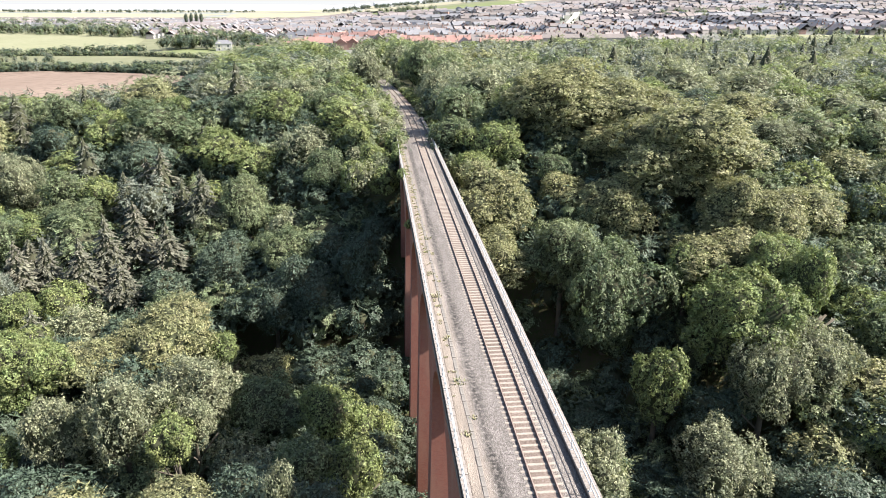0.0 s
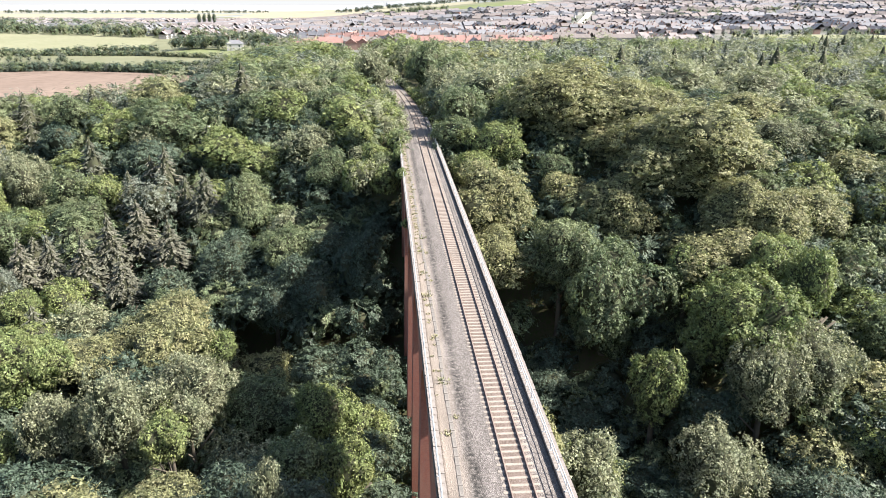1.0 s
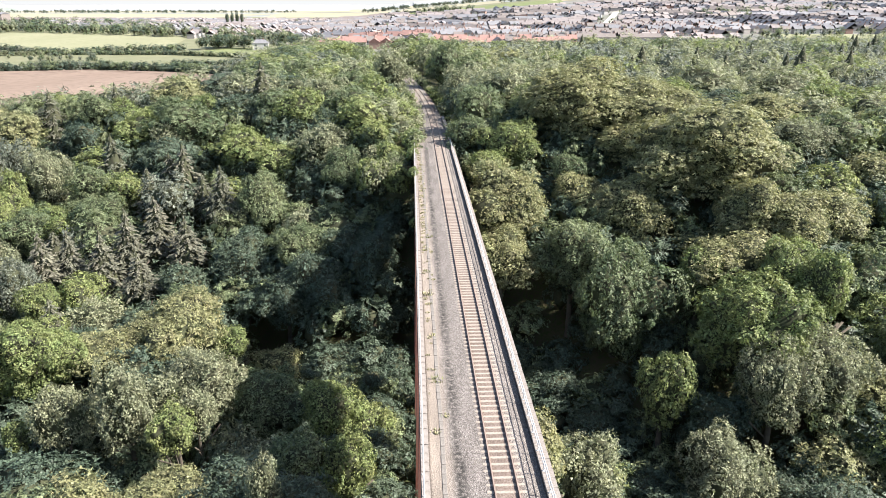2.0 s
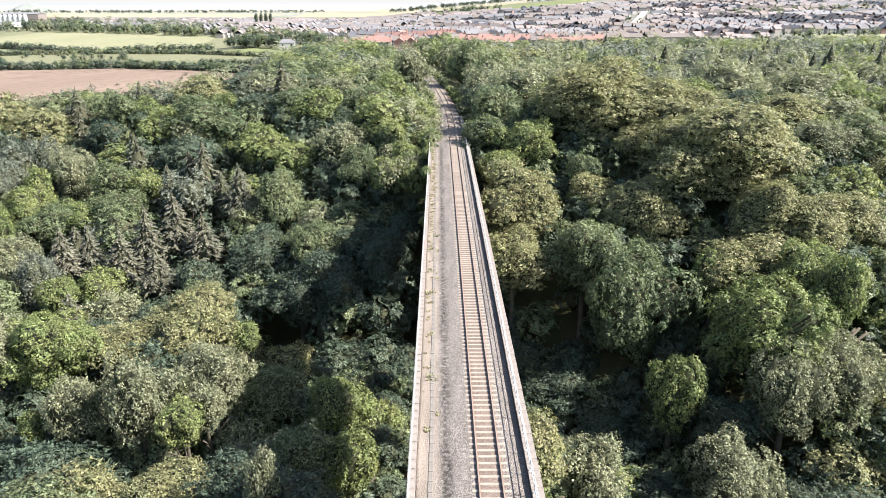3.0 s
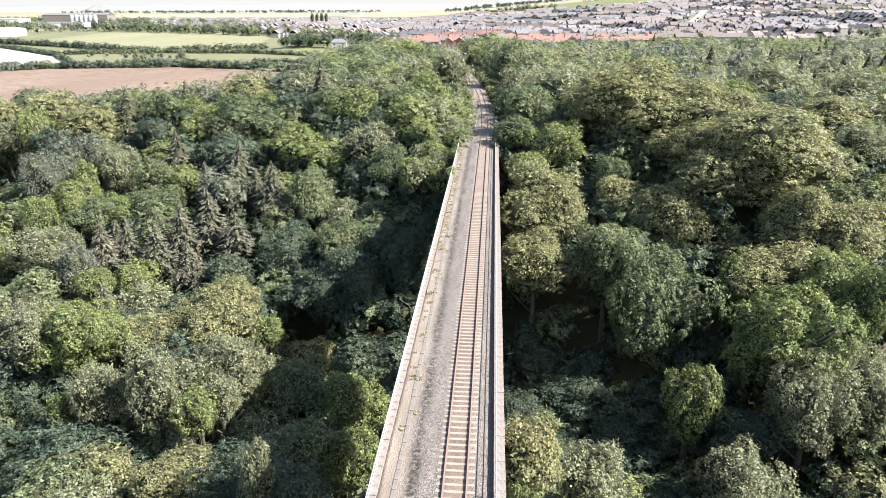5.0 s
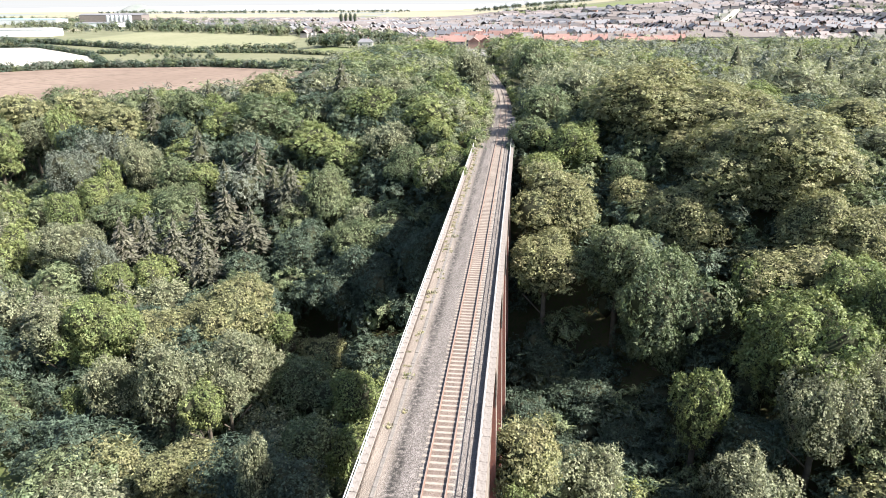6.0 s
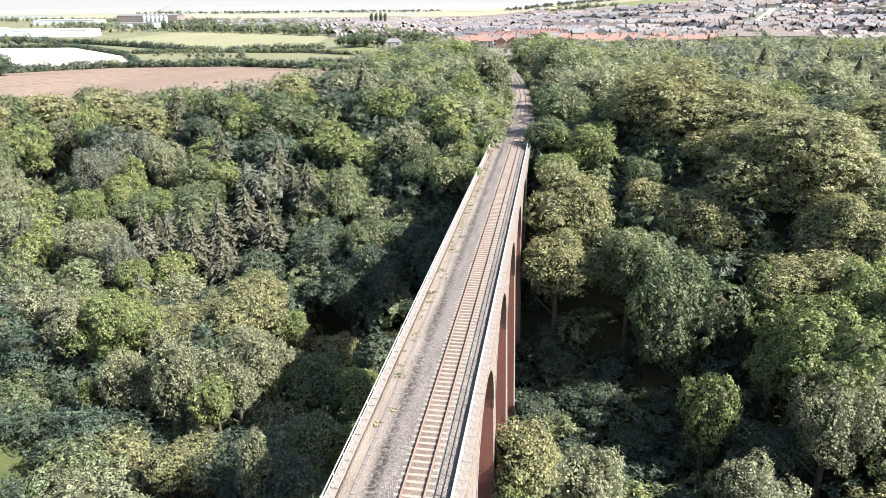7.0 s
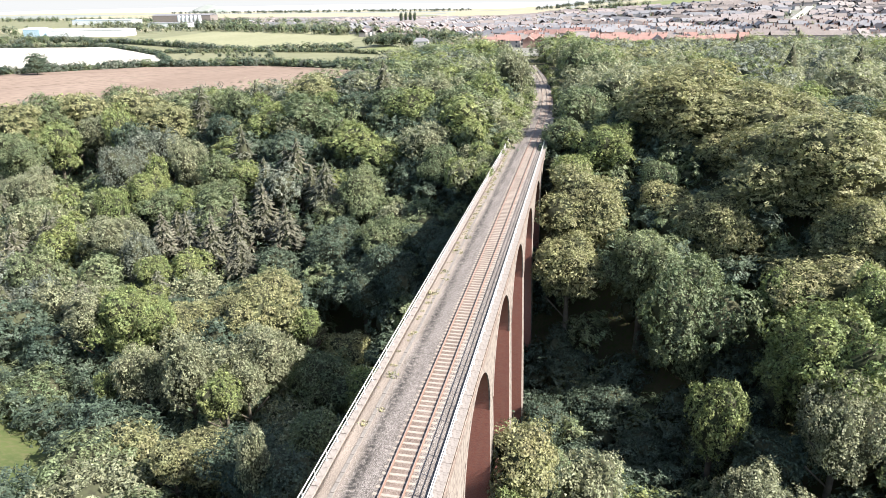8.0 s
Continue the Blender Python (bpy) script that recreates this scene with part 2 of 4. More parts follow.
def ground_z(x, y):
    """Height of the land: the wooded dene under the viaduct, the plateau and the far hills."""
    u = y + 0.45 * max(-120, min(45, x))
    z = -36 + 35 * smooth((u - 99) / 66) + 34 * smooth((75 - u) / 120)
    z -= 2.0 * smooth((y - 300) / 150)
    z -= (8 - 4 * smooth((y - 480) / 160)) * smooth((-45 - x) / 75) * smooth((y - 140) / 60)
    z += 48 * smooth((y - 520) / 1400) * smooth((x + 250) / 800) + 5 * smooth((y - 1300) / 2200) + 19 * smooth((y - 3000) / 1500)
    z += 0.6 * math.sin(x * 0.045) * math.sin(y * 0.05 + 1) * (1 - smooth((y - 300) / 100))
    if -9 < x < 7 and y > 140:
        z = z + (-0.75 - z) * smooth((y - 140) / 12)
    return z


def track_x(y):
    """Centre line of the track: straight over the viaduct, then bending away."""
    return 0.0 if y < 165 else -(y - 165) ** 2 / 1900


# ---- ground ----
gx = sorted({-3200, -2400, -1800, -1300, -1000, -800, -650, 3200, 2400, 1800, 1300, 1000, 800, 650} | set(range(-540, 560, 20)) | set(range(-120, 121, 6)))
gy = sorted({4600, 4000, 3400, 2900, 2500, 2200, -400, -200, -120} | set(range(-80, 360, 6)) | set(range(360, 720, 20)) | set(range(720, 2000, 60)))
gv = [(x, y, ground_z(x, y)) for y in gy for x in gx]
W = len(gx)
gf = [(j * W + i, j * W + i + 1, (j + 1) * W + i + 1, (j + 1) * W + i) for j in range(len(gy) - 1) for i in range(W - 1)]
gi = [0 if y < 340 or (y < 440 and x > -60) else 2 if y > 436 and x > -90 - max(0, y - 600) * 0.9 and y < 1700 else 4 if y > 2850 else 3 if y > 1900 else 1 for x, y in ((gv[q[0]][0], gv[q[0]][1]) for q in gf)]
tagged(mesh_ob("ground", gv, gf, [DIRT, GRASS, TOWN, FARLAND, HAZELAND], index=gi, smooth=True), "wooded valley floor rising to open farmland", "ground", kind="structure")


# ---- viaduct ----
LEFT, RIGHT = -5.3, 3.12           # outer faces
CROWNS = [54.2 + 17.5 * k for k in range(-5, 6)]
SPRING, HALF, TOP = -8.95, 7.45, -0.85
viaduct = thing("viaduct", "long red brick railway viaduct with pale stone facings and tall piers", "viaduct")


def bay(yc):
    """One arch with the spandrels over it."""
    v, f, idx = [], [], []
    ring = [(yc - 8.75, SPRING), (yc - HALF, SPRING)]
    ring += [(yc - HALF * math.cos(a), SPRING + HALF * math.sin(a)) for a in [math.pi * i / 22 for i in range(1, 22)]]
    ring += [(yc + HALF, SPRING), (yc + 8.75, SPRING)]
    for y, z in ring:
        v += [(LEFT, y, z), (RIGHT, y, z), (LEFT, y, TOP), (RIGHT, y, TOP)]
    for i in range(len(ring) - 1):
        a, b = i * 4, i * 4 + 4
        f += [(a, a + 1, b + 1, b), (a, b, b + 2, a + 2), (a + 1, a + 3, b + 3, b + 1)]
        idx += [0, 0, 1]
    return mesh_ob("arch", v, f, [BRICK, FACE_STONE], viaduct, index=idx)


def grime_band(x0, x1):
    """The weathered upper course of a face, from the crowns up to the parapet."""
    v, f = box(x0, x1, YA, YB, -1.42, TOP + 0.02)
    return mesh_ob("upper_course", v, f, PARAPET, viaduct)


def voussoirs(yc, x0, x1):
    """The projecting ring of the arch on one face."""
    v, f = [], []
    for i in range(23):
        a = math.pi * i / 22
        for r in (HALF - 0.02, HALF + 0.6):
            y, z = yc - r * math.cos(a), SPRING + r * math.sin(a)
            v += [(x0, y, z), (x1, y, z)]
    for i in range(22):
        a, b = i * 4, i * 4 + 4
        f += [(a, b, b + 1, a + 1), (a + 2, a + 3, b + 3, b + 2), (a, a + 2, b + 2, b), (a + 1, b + 1, b + 3, a + 3)]
    return mesh_ob("arch_ring", v, f, FACE_STONE, viaduct)


def pier(yp):
    g = min(ground_z(-1, yp), SPRING - 1.5) - 1.0
    b = 0.022 * (SPRING - g)
    v, f, idx = [], [], []
    for z, e in ((g, b), (SPRING, 0)):
        v += [(LEFT - e, yp - 1.3 - e, z), (RIGHT + e, yp - 1.3 - e, z), (RIGHT + e, yp + 1.3 + e, z), (LEFT - e, yp + 1.3 + e, z)]
    f = [(0, 1, 5, 4), (1, 2, 6, 5), (2, 3, 7, 6), (3, 0, 4, 7)]
    ob = mesh_ob("pier", v, f, [BRICK, FACE_STONE], viaduct, index=[0, 1, 0, 0])
    return ob


for c in CROWNS:
    bay(c)
    voussoirs(c, RIGHT - 0.1, RIGHT + 0.05)
for c in CROWNS[:-1]:
    pier(c + 8.75)
Y0, Y1 = CROWNS[0] - 8.75, CROWNS[-1] + 8.75
YA, YB = Y0 - 25, Y1 + 10
grime_band(LEFT - 0.03, LEFT + 0.3)
grime_band(RIGHT - 0.3, RIGHT + 0.03)
for ya, yb in ((Y0 - 25, Y0), (Y1, Y1 + 10)):
    v, f = box(LEFT, RIGHT, ya, yb, -22, TOP)
    mesh_ob("abutment", v, f, FACE_STONE, viaduct)
YA, YB = Y0 - 25, Y1 + 10
v, f = box(LEFT + 0.02, RIGHT - 0.02, YA, YB, TOP, -0.5)
mesh_ob("deck", v, f, PARAPET, viaduct)
for side, xo, xi, end in (("left", LEFT, LEFT + 0.44, YB + 5), ("right", RIGHT, RIGHT - 0.6, YB + 27)):
    a, b = min(xo, xi), max(xo, xi)
    s = 0.07 if xo > 0 else -0.07
    v, f = box(min(xo, xo + s) - 0.02, max(xo, xo + s) + 0.02, YA, YB, -1.0, -0.62, 0.06)
    mesh_ob("string_course", v, f, PARAPET, viaduct)
    v, f = box(a, b, YA, YB, -0.5, -0.08)
    wall = mesh_ob("parapet_wall", v, f, PARAPET, viaduct, "weathered stone parapet wall")
    # the wing of the wall on the embankment follows the bend of the line
    yw = [YB + i * (end - YB) / 8 for i in range(9)]
    v = [(track_x(y) + x, y, z) for y in yw for x, z in ((a, -1.6), (b, -1.6), (b, -0.08), (a, -0.08))]
    f = [(4 * i + k, 4 * i + (k + 1) % 4, 4 * i + 4 + (k + 1) % 4, 4 * i + 4 + k) for i in range(8) for k in range(4)] + [(0, 3, 2, 1), (32, 33, 34, 35)]
    mesh_ob("wing_wall", v, f, PARAPET, viaduct)
    v, f = box(a - 0.05, b + (0.12 if xo > 0 else 0.05), -0.472, 0.472, -0.08, 0.07, 0.014)
    first = mesh_ob("coping_stone", v, f, COPING, wall)
    first.location = (0, YA + 0.5, 0)
    random.seed(5 + len(side))
    y = YA + 1.45
    while y < end - 0.4:
        share("coping_stone", first.data, wall, pose(track_x(y) + random.uniform(-0.012, 0.012), y, random.uniform(-0.006, 0.005), 0, random.uniform(-0.3, 0.3), random.uniform(-0.3, 0.3)))
        y += 0.95


def tube(p, q, r, sides=6):
    p, q = Vector(p), Vector(q)
    d = (q - p).normalized()
    a = d.orthogonal().normalized()
    b = d.cross(a)
    v = [tuple(e + (a * math.cos(2 * math.pi * i / sides) + b * math.sin(2 * math.pi * i / sides)) * r) for e in (p, q) for i in range(sides)]
    f = [(i, (i + 1) % sides, sides + (i + 1) % sides, sides + i) for i in range(sides)]
    f += [tuple(range(sides))[::-1], tuple(range(sides, 2 * sides))]
    return v, f


def handrail(x, label):
    rail = thing("handrail", label, "handrail", "parapet handrails")
    for z in (0.95, 0.5):
        v, f = tube((x, YA, z), (x, YB - 1, z), 0.042)
        mesh_ob("rail", v, f, WHITE_STEEL, rail)
    v, f = joined([tube((x, 0, 0.07), (x, 0, 0.95), 0.035), box(x - 0.08, x + 0.08, -0.08, 0.08, 0.07, 0.09)])
    first = mesh_ob("post", v, f, WHITE_STEEL, rail)
    first.location = (0, YA, 0)
    for i in range(1, int((YB - 1 - YA) / 2.1)):
        share("post", first.data, rail, pose(0, YA + 2.1 * i, 0))


handrail(LEFT + 0.1, "white painted steel handrail on the shaded-side stone parapet")
handrail(RIGHT - 0.5, "white painted steel handrail on the sunlit stone parapet")

# ---- track ----
prof = [(-4.87, -0.5), (-4.86, -0.22), (-4.6, -0.24), (-4.1, -0.25), (-3.5, -0.24), (-2.9, -0.3), (-2.4, -0.27), (-1.8, -0.22), (-1.3, -0.19), (0, -0.2), (1.3, -0.19), (1.75, -0.25), (2.1, -0.33), (2.4, -0.36), (2.51, -0.34), (2.515, -0.5)]
ys = [YA + i * 0.6 for i in range(int((345 - YA) / 0.6))]
bv, bf = [], []
for y in ys:
    for i, (x, z) in enumerate(prof):
        j = 0.03 * noise.noise((x * 2.1, y * 1.3, 0.4)) if 0 < i < len(prof) - 1 else 0
        bv.append((track_x(y) + x, y, z + j))
P = len(prof)
bf = [(j * P + i, j * P + i + 1, (j + 1) * P + i + 1, (j + 1) * P + i) for j in range(len(ys) - 1) for i in range(P - 1)]
tagged(mesh_ob("ballast_bed", bv, bf, BALLAST, smooth=True), "grey crushed stone ballast with a dark band where a track was lifted", "ballast", kind="stuff")
track = thing("railway_track", "single railway track of rusty rails on pale concrete sleepers", "railway track")
rp = [(-0.07, -0.16), (0.07, -0.16), (0.07, -0.145), (0.012, -0.12), (0.012, -0.045), (0.036, -0.035), (0.036, 0), (-0.036, 0), (-0.036, -0.035), (-0.012, -0.045), (-0.012, -0.12), (-0.07, -0.145)]
for s in (-0.7525, 0.7525):
    v, f, idx = [], [], []
    yr = [YA + 1, 150, 165] + [165 + 5 * i for i in range(1, 35)]
    for y in yr:
        v += [(track_x(y) + s + a, y, z) for a, z in rp]
    R = len(rp)
    for j in range(len(yr) - 1):
        for i in range(R):
            f.append((j * R + i, j * R + (i + 1) % R, (j + 1) * R + (i + 1) % R, (j + 1) * R + i))
            idx.append(1 if i == 6 else 0)
    mesh_ob("rail", v, f, [RUST, RAIL_TOP], track, "rusty steel rail with a worn head", index=idx)
v, f = box(-1.26, 1.26, -0.125, 0.125, -0.34, -0.155, 0.03)
sleeper_me = None
random.seed(3)
y, n_sl, rest = 26.0, 0, []
while y < 338:
    dx = track_x(y)
    turn = math.degrees(math.atan2(track_x(y + 1) - track_x(y - 1), 2))
    if n_sl < 300:
        if sleeper_me is None:
            o = mesh_ob("sleeper", v, f, CONCRETE, track)
            sleeper_me = o.data
        else:
            o = share("sleeper", sleeper_me, track, Matrix.Identity(4))
        o.matrix_basis = pose(dx + random.uniform(-0.03, 0.03), y, random.uniform(-0.02, 0.012), 0, random.uniform(-0.3, 0.3), -turn + random.uniform(-0.8, 0.8))
    else:
        rest.append(([(a + dx, b + y, c) for a, b, c in v], f))
    n_sl += 1
    y += 0.69
if rest:
    v, f = joined(rest)
    tagged(mesh_ob("sleeper_run", v, f, CONCRETE, track), kind="stuff")


# ---- trees ----
def unit(a):
    return a / (np.linalg.norm(a, axis=-1, keepdims=True) + 1e-9)


def crown_arrays(rng, clumps, per, size, leaf, style="broad", core=2):
    """A crown within a unit ball: limbs bulging from a dome, each covered with small clumps of leaf sprays, dense
    shade-dark twigs inside.
    """
    limbs = 17
    k = np.arange(limbs)
    z = 0.86 - 1.62 * (k + 0.5) / limbs + rng.uniform(-0.16, 0.16, limbs)
    a = k * 2.39996 + rng.uniform(-0.5, 0.5, limbs)
    rho = np.where(z > -0.15, np.sqrt(np.clip(1 - z * z, 0.05, 1)), 0.97 - 0.85 * (-0.15 - z))
    reach = rng.uniform(0.42, 0.84, limbs)
    cs = np.stack([rho * np.cos(a) * reach, rho * np.sin(a) * reach, z * 0.66], 1)
    rs = rng.uniform(0.2, 0.46, limbs) * (1.12 - 0.25 * reach)
    cs = np.concatenate([cs, [(0, 0, 0.1), (0, 0, -0.45)]])
    rs = np.concatenate([rs, [0.66, 0.55]])
    # places of the clumps on the outer skin
    n = clumps * 14
    pick = rng.choice(len(rs), p=rs ** 2 / (rs ** 2).sum(), size=n)
    d = unit(rng.normal(size=(n, 3)))
    p = cs[pick] + d * rs[pick][:, None]
    gap = np.linalg.norm(p[:, None] - cs[None], axis=2) / rs[None]
    gap[np.arange(n), pick] = 9
    ok = (gap.min(1) > 0.97) & (d[:, 2] > -0.5)
    p, d = p[ok], d[ok]
    keep = np.zeros((0, 3))
    chosen = []
    for i in range(len(p)):
        if len(chosen) == clumps:
            break
        if len(chosen) == 0 or ((keep - p[i]) ** 2).sum(1).min() > (size * 1.05) ** 2:
            chosen.append(i)
            keep = p[chosen]
    p, d = p[chosen], d[chosen]
    # uneven growth: whole boughs stand out or lag behind, single clumps poke out
    swell = np.array([noise.noise(w * 1.7 + Vector((limbs, clumps * 0.37, rs[0] * 50))) for w in map(Vector, p)])
    p = p * (1 + 0.3 * swell + rng.uniform(-0.05, 0.09, len(p)))[:, None]
    m = len(p)
    rad = size * rng.uniform(0.6, 1.6, (m, 1, 1))
    axis = unit(d + np.array([0, 0, 0.35]) + rng.normal(size=(m, 3)) * 0.15)
    # leaf sprays over the outer half of each clump
    q = unit(rng.normal(size=(m, per, 3)))
    down = (q * axis[:, None]).sum(2, keepdims=True)
    q = unit(q - axis[:, None] * np.minimum(down, 0) * 1.6)
    off = q * rad * rng.uniform(0.7, 1.25, (m, per, 1))
    if style == "layer":
        off = off * np.array([1.3, 1.3, 0.62])
    elif style == "feather":
        off = off * np.array([0.95, 0.95, 1.1])
        leaf = leaf * 0.85
    at = (p - axis * size * 0.35)[:, None] + off
    nor = unit(q * 0.75 + axis[:, None] * 0.55 + np.array([0, 0, 0.45 if style == "layer" else 0.18]) + rng.normal(size=(m, per, 3)) * 0.26)
    at, nor, out = at.reshape(-1, 3), nor.reshape(-1, 3), (q + axis[:, None] * 0.5).reshape(-1, 3)
    t = unit(np.cross(nor, rng.normal(size=nor.shape)))
    b = np.cross(nor, t)
    s = leaf * rng.uniform(0.6, 1.35, (len(at), 1))
    # some sprays stand out and break the outline
    wild = rng.random(len(at)) < {"broad": 0.16, "layer": 0.2, "feather": 0.34}[style] * (1 if clumps > 80 else 0.3)
    aim = unit(out + rng.normal(size=out.shape) * 0.3)
    t[wild], b[wild] = aim[wild] * 1.5, unit(np.cross(nor, aim))[wild] * 0.55
    tri = np.stack([at + t * s * 1.2, at - t * s * 0.65 + b * s, at - t * s * 0.65 - b * s], 1)
    verts = tri.reshape(-1, 3)
    faces = np.arange(len(verts)).reshape(-1, 3).tolist()
    # the twigs and inner leaves behind them, shade put into their colour
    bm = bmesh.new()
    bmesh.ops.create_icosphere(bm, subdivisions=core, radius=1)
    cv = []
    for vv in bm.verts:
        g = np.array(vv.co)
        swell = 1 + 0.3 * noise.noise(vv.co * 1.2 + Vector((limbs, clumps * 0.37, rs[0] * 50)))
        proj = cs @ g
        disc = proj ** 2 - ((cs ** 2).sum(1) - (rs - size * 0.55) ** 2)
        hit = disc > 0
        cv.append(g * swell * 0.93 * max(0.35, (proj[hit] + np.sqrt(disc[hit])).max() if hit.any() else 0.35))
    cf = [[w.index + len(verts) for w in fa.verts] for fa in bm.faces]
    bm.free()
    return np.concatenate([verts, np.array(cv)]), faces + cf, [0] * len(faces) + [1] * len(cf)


def conifer_arrays(rng, whorls, per, twigs):
    """A spruce: ragged drooping boughs with hanging twigs round a narrow dark spire; z from 0 (lowest bough) to 1 (tip), radius 1 at the foot."""
    v, f = [], []

    def blade(p0, p1, wide, sag):
        dv = p1 - p0
        side = np.array([-dv[1], dv[0], 0.0])
        side = side / (np.linalg.norm(side) + 1e-9) * wide
        mid = p0 * 0.5 + p1 * 0.5
        o = len(v)
        v.extend([p0, mid - side + np.array([0, 0, -sag]), p1, mid + side + np.array([0, 0, -sag])])
        f.extend([(o, o + 1, o + 2), (o, o + 2, o + 3)])

    for i in range(whorls):
        h = (i + rng.uniform(0, 0.9)) / whorls
        if h > 0.985:
            continue
        reach = (1 - h) ** 0.9 * (0.93 if h > 0.12 else 0.75) + 0.02
        for j in range(max(4, int(per * (0.55 + 0.45 * (1 - h))))):
            a = 2 * math.pi * (j + rng.uniform(-0.4, 0.4)) / per + i * 1.9
            ln = reach * rng.uniform(0.55, 1.18)
            da = np.array([math.cos(a), math.sin(a), 0])
            z0 = h + rng.uniform(-0.012, 0.012)
            root = da * 0.03 + np.array([0, 0, z0 + 0.03])
            tip = da * ln + np.array([0, 0, z0 - 0.085 * ln])
            blade(root, tip, 0.085 * ln + 0.012, 0.012)
            for w in range(twigs):
                u = 0.35 + 0.6 * (w + rng.random()) / twigs
                b = a + rng.choice((-1, 1)) * rng.uniform(0.35, 0.95)
                s = root * (1 - u) + tip * u
                e = s + np.array([math.cos(b), math.sin(b), 0]) * ln * rng.uniform(0.2, 0.42) + np.array([0, 0, -0.05 * ln - 0.012])
                blade(s, e, 0.05 * ln + 0.01, 0.014)
    n, o, spire = 7, len(v), len(f)
    for h, r in ((0.0, 0.5), (0.35, 0.36), (0.7, 0.15), (0.99, 0.01)):
        v += [np.array((r * math.cos(2 * math.pi * i / n), r * math.sin(2 * math.pi * i / n), h)) for i in range(n)]
    for q in range(3):
        f += [(o + q * n + i, o + q * n + (i + 1) % n, o + q * n + n + (i + 1) % n, o + q * n + n + i) for i in range(n)]
    return np.array(v), f, [0] * spire + [1] * (len(f) - spire)


def trunk_arrays(rng, limbs=4):
    """A tapered trunk of height 1 with a few limbs."""
    v, f = [], []
    n = 7
    rings = [(0, 0.034), (0.04, 0.025), (0.5, 0.018), (0.95, 0.006)]
    lean = rng.uniform(-0.02, 0.02, 2)
    for h, r in rings:
        v += [(lean[0] * h + r * math.cos(2 * math.pi * i / n), lean[1] * h + r * math.sin(2 * math.pi * i / n), h) for i in range(n)]
    for q in range(len(rings) - 1):
        f += [(q * n + i, q * n + (i + 1) % n, q * n + n + (i + 1) % n, q * n + n + i) for i in range(n)]
    for k in range(limbs):
        a, h = rng.uniform(0, 6.28), rng.uniform(0.4, 0.7)
        tv, tf = tube((0, 0, h), (0.16 * math.cos(a), 0.16 * math.sin(a), h + 0.2), 0.007, 4)
        o = len(v)
        v += tv
        f += [tuple(i + o for i in q) for q in tf]
    return v, f


def array_mesh(name, v, loops, totals, mats, index=None):
    """A mesh straight from arrays."""
    me = bpy.data.meshes.new(name)
    me.vertices.add(len(v))
    me.vertices.foreach_set("co", np.asarray(v, dtype=np.float32).ravel())
    me.loops.add(len(loops))
    me.loops.foreach_set("vertex_index", np.asarray(loops, dtype=np.int32))
    me.polygons.add(len(totals))
    totals = np.asarray(totals, dtype=np.int32)
    me.polygons.foreach_set("loop_start", np.concatenate([[0], np.cumsum(totals)[:-1]]).astype(np.int32))
    for m in mats:
        me.materials.append(m)
    if index is not None:
        me.polygons.foreach_set("material_index", np.asarray(index, dtype=np.int32))
    me.update(calc_edges=True)
    return me


def template(v, f, inner=None):
    return np.asarray(v, dtype=float), np.array([i for q in f for i in q]), np.array([len(q) for q in f]), np.array(inner if inner else [0] * len(f))


rng = np.random.default_rng(11)
SHAPE, CROWN = {}, {}
KINDS = ("olive", "bright", "green", "teal", "pale", "pine", "conifer")
HABIT = {"olive": "layer", "bright": "broad", "green": "broad", "teal": "layer", "pale": "feather", "pine": "feather", "conifer": "cone"}
# clumps, leaf sprays in each, size of a clump and of a spray, detail of the inside, variants
GRAIN = {"big": (330, 34, 0.098, 0.036, 3, 3), "near": (190, 28, 0.125, 0.049, 3, 3), "mid": (105, 21, 0.165, 0.072, 2, 3), "far": (58, 15, 0.21, 0.1, 2, 3),
         "dist": (40, 10, 0.25, 0.125, 1, 4), "bush": (20, 8, 0.32, 0.19, 1, 3), "speck": (9, 6, 0.42, 0.27, 1, 3)}
for lod, (clumps, per, size, leaf, core, variants) in GRAIN.items():
    for style in ("broad", "layer", "feather"):
        SHAPE[style, lod] = [template(*crown_arrays(rng, clumps, per, size, leaf, style, core)) for i in range(variants)]
for lod, whorls, per, twigs in (("big", 30, 9, 6), ("near", 30, 9, 6), ("mid", 22, 8, 4), ("far", 14, 7, 3), ("dist", 11, 6, 2), ("bush", 7, 6, 1), ("speck", 6, 5, 1)):
    SHAPE["cone", lod] = [template(*conifer_arrays(rng, whorls, per, twigs)) for i in range(3)]
for kind in KINDS:
    for lod in ("big", "near", "mid"):
        CROWN[kind, lod] = [array_mesh("crown", *s[:3], [LEAF[kind], SHADED_TWIGS], s[3]) for s in SHAPE[HABIT[kind], lod]]
TRUNK_SHAPE = [template(*trunk_arrays(rng)) for i in range(3)]
TRUNKS = [array_mesh("trunk", *s[:3], [BARK]) for s in TRUNK_SHAPE]
TREE_WORDS = {
    "olive": ("broad beech tree with olive green late-summer leaves", "beech tree"),
    "bright": ("broadleaf tree with bright yellow-green sunlit leaves", "broadleaf tree"),
    "green": ("dense broadleaf tree with mid green leaves", "broadleaf tree"),
    "teal": ("dark green broadleaf tree in the shaded dene", "broadleaf tree"),
    "pale": ("feathery ash tree with pale grey-green leaves", "ash tree"),
    "pine": ("pine tree with blue-green needles in rounded tufts", "pine tree"),
    "conifer": ("tall narrow spruce with drooping grey-brown green branches", "spruce tree"),
}


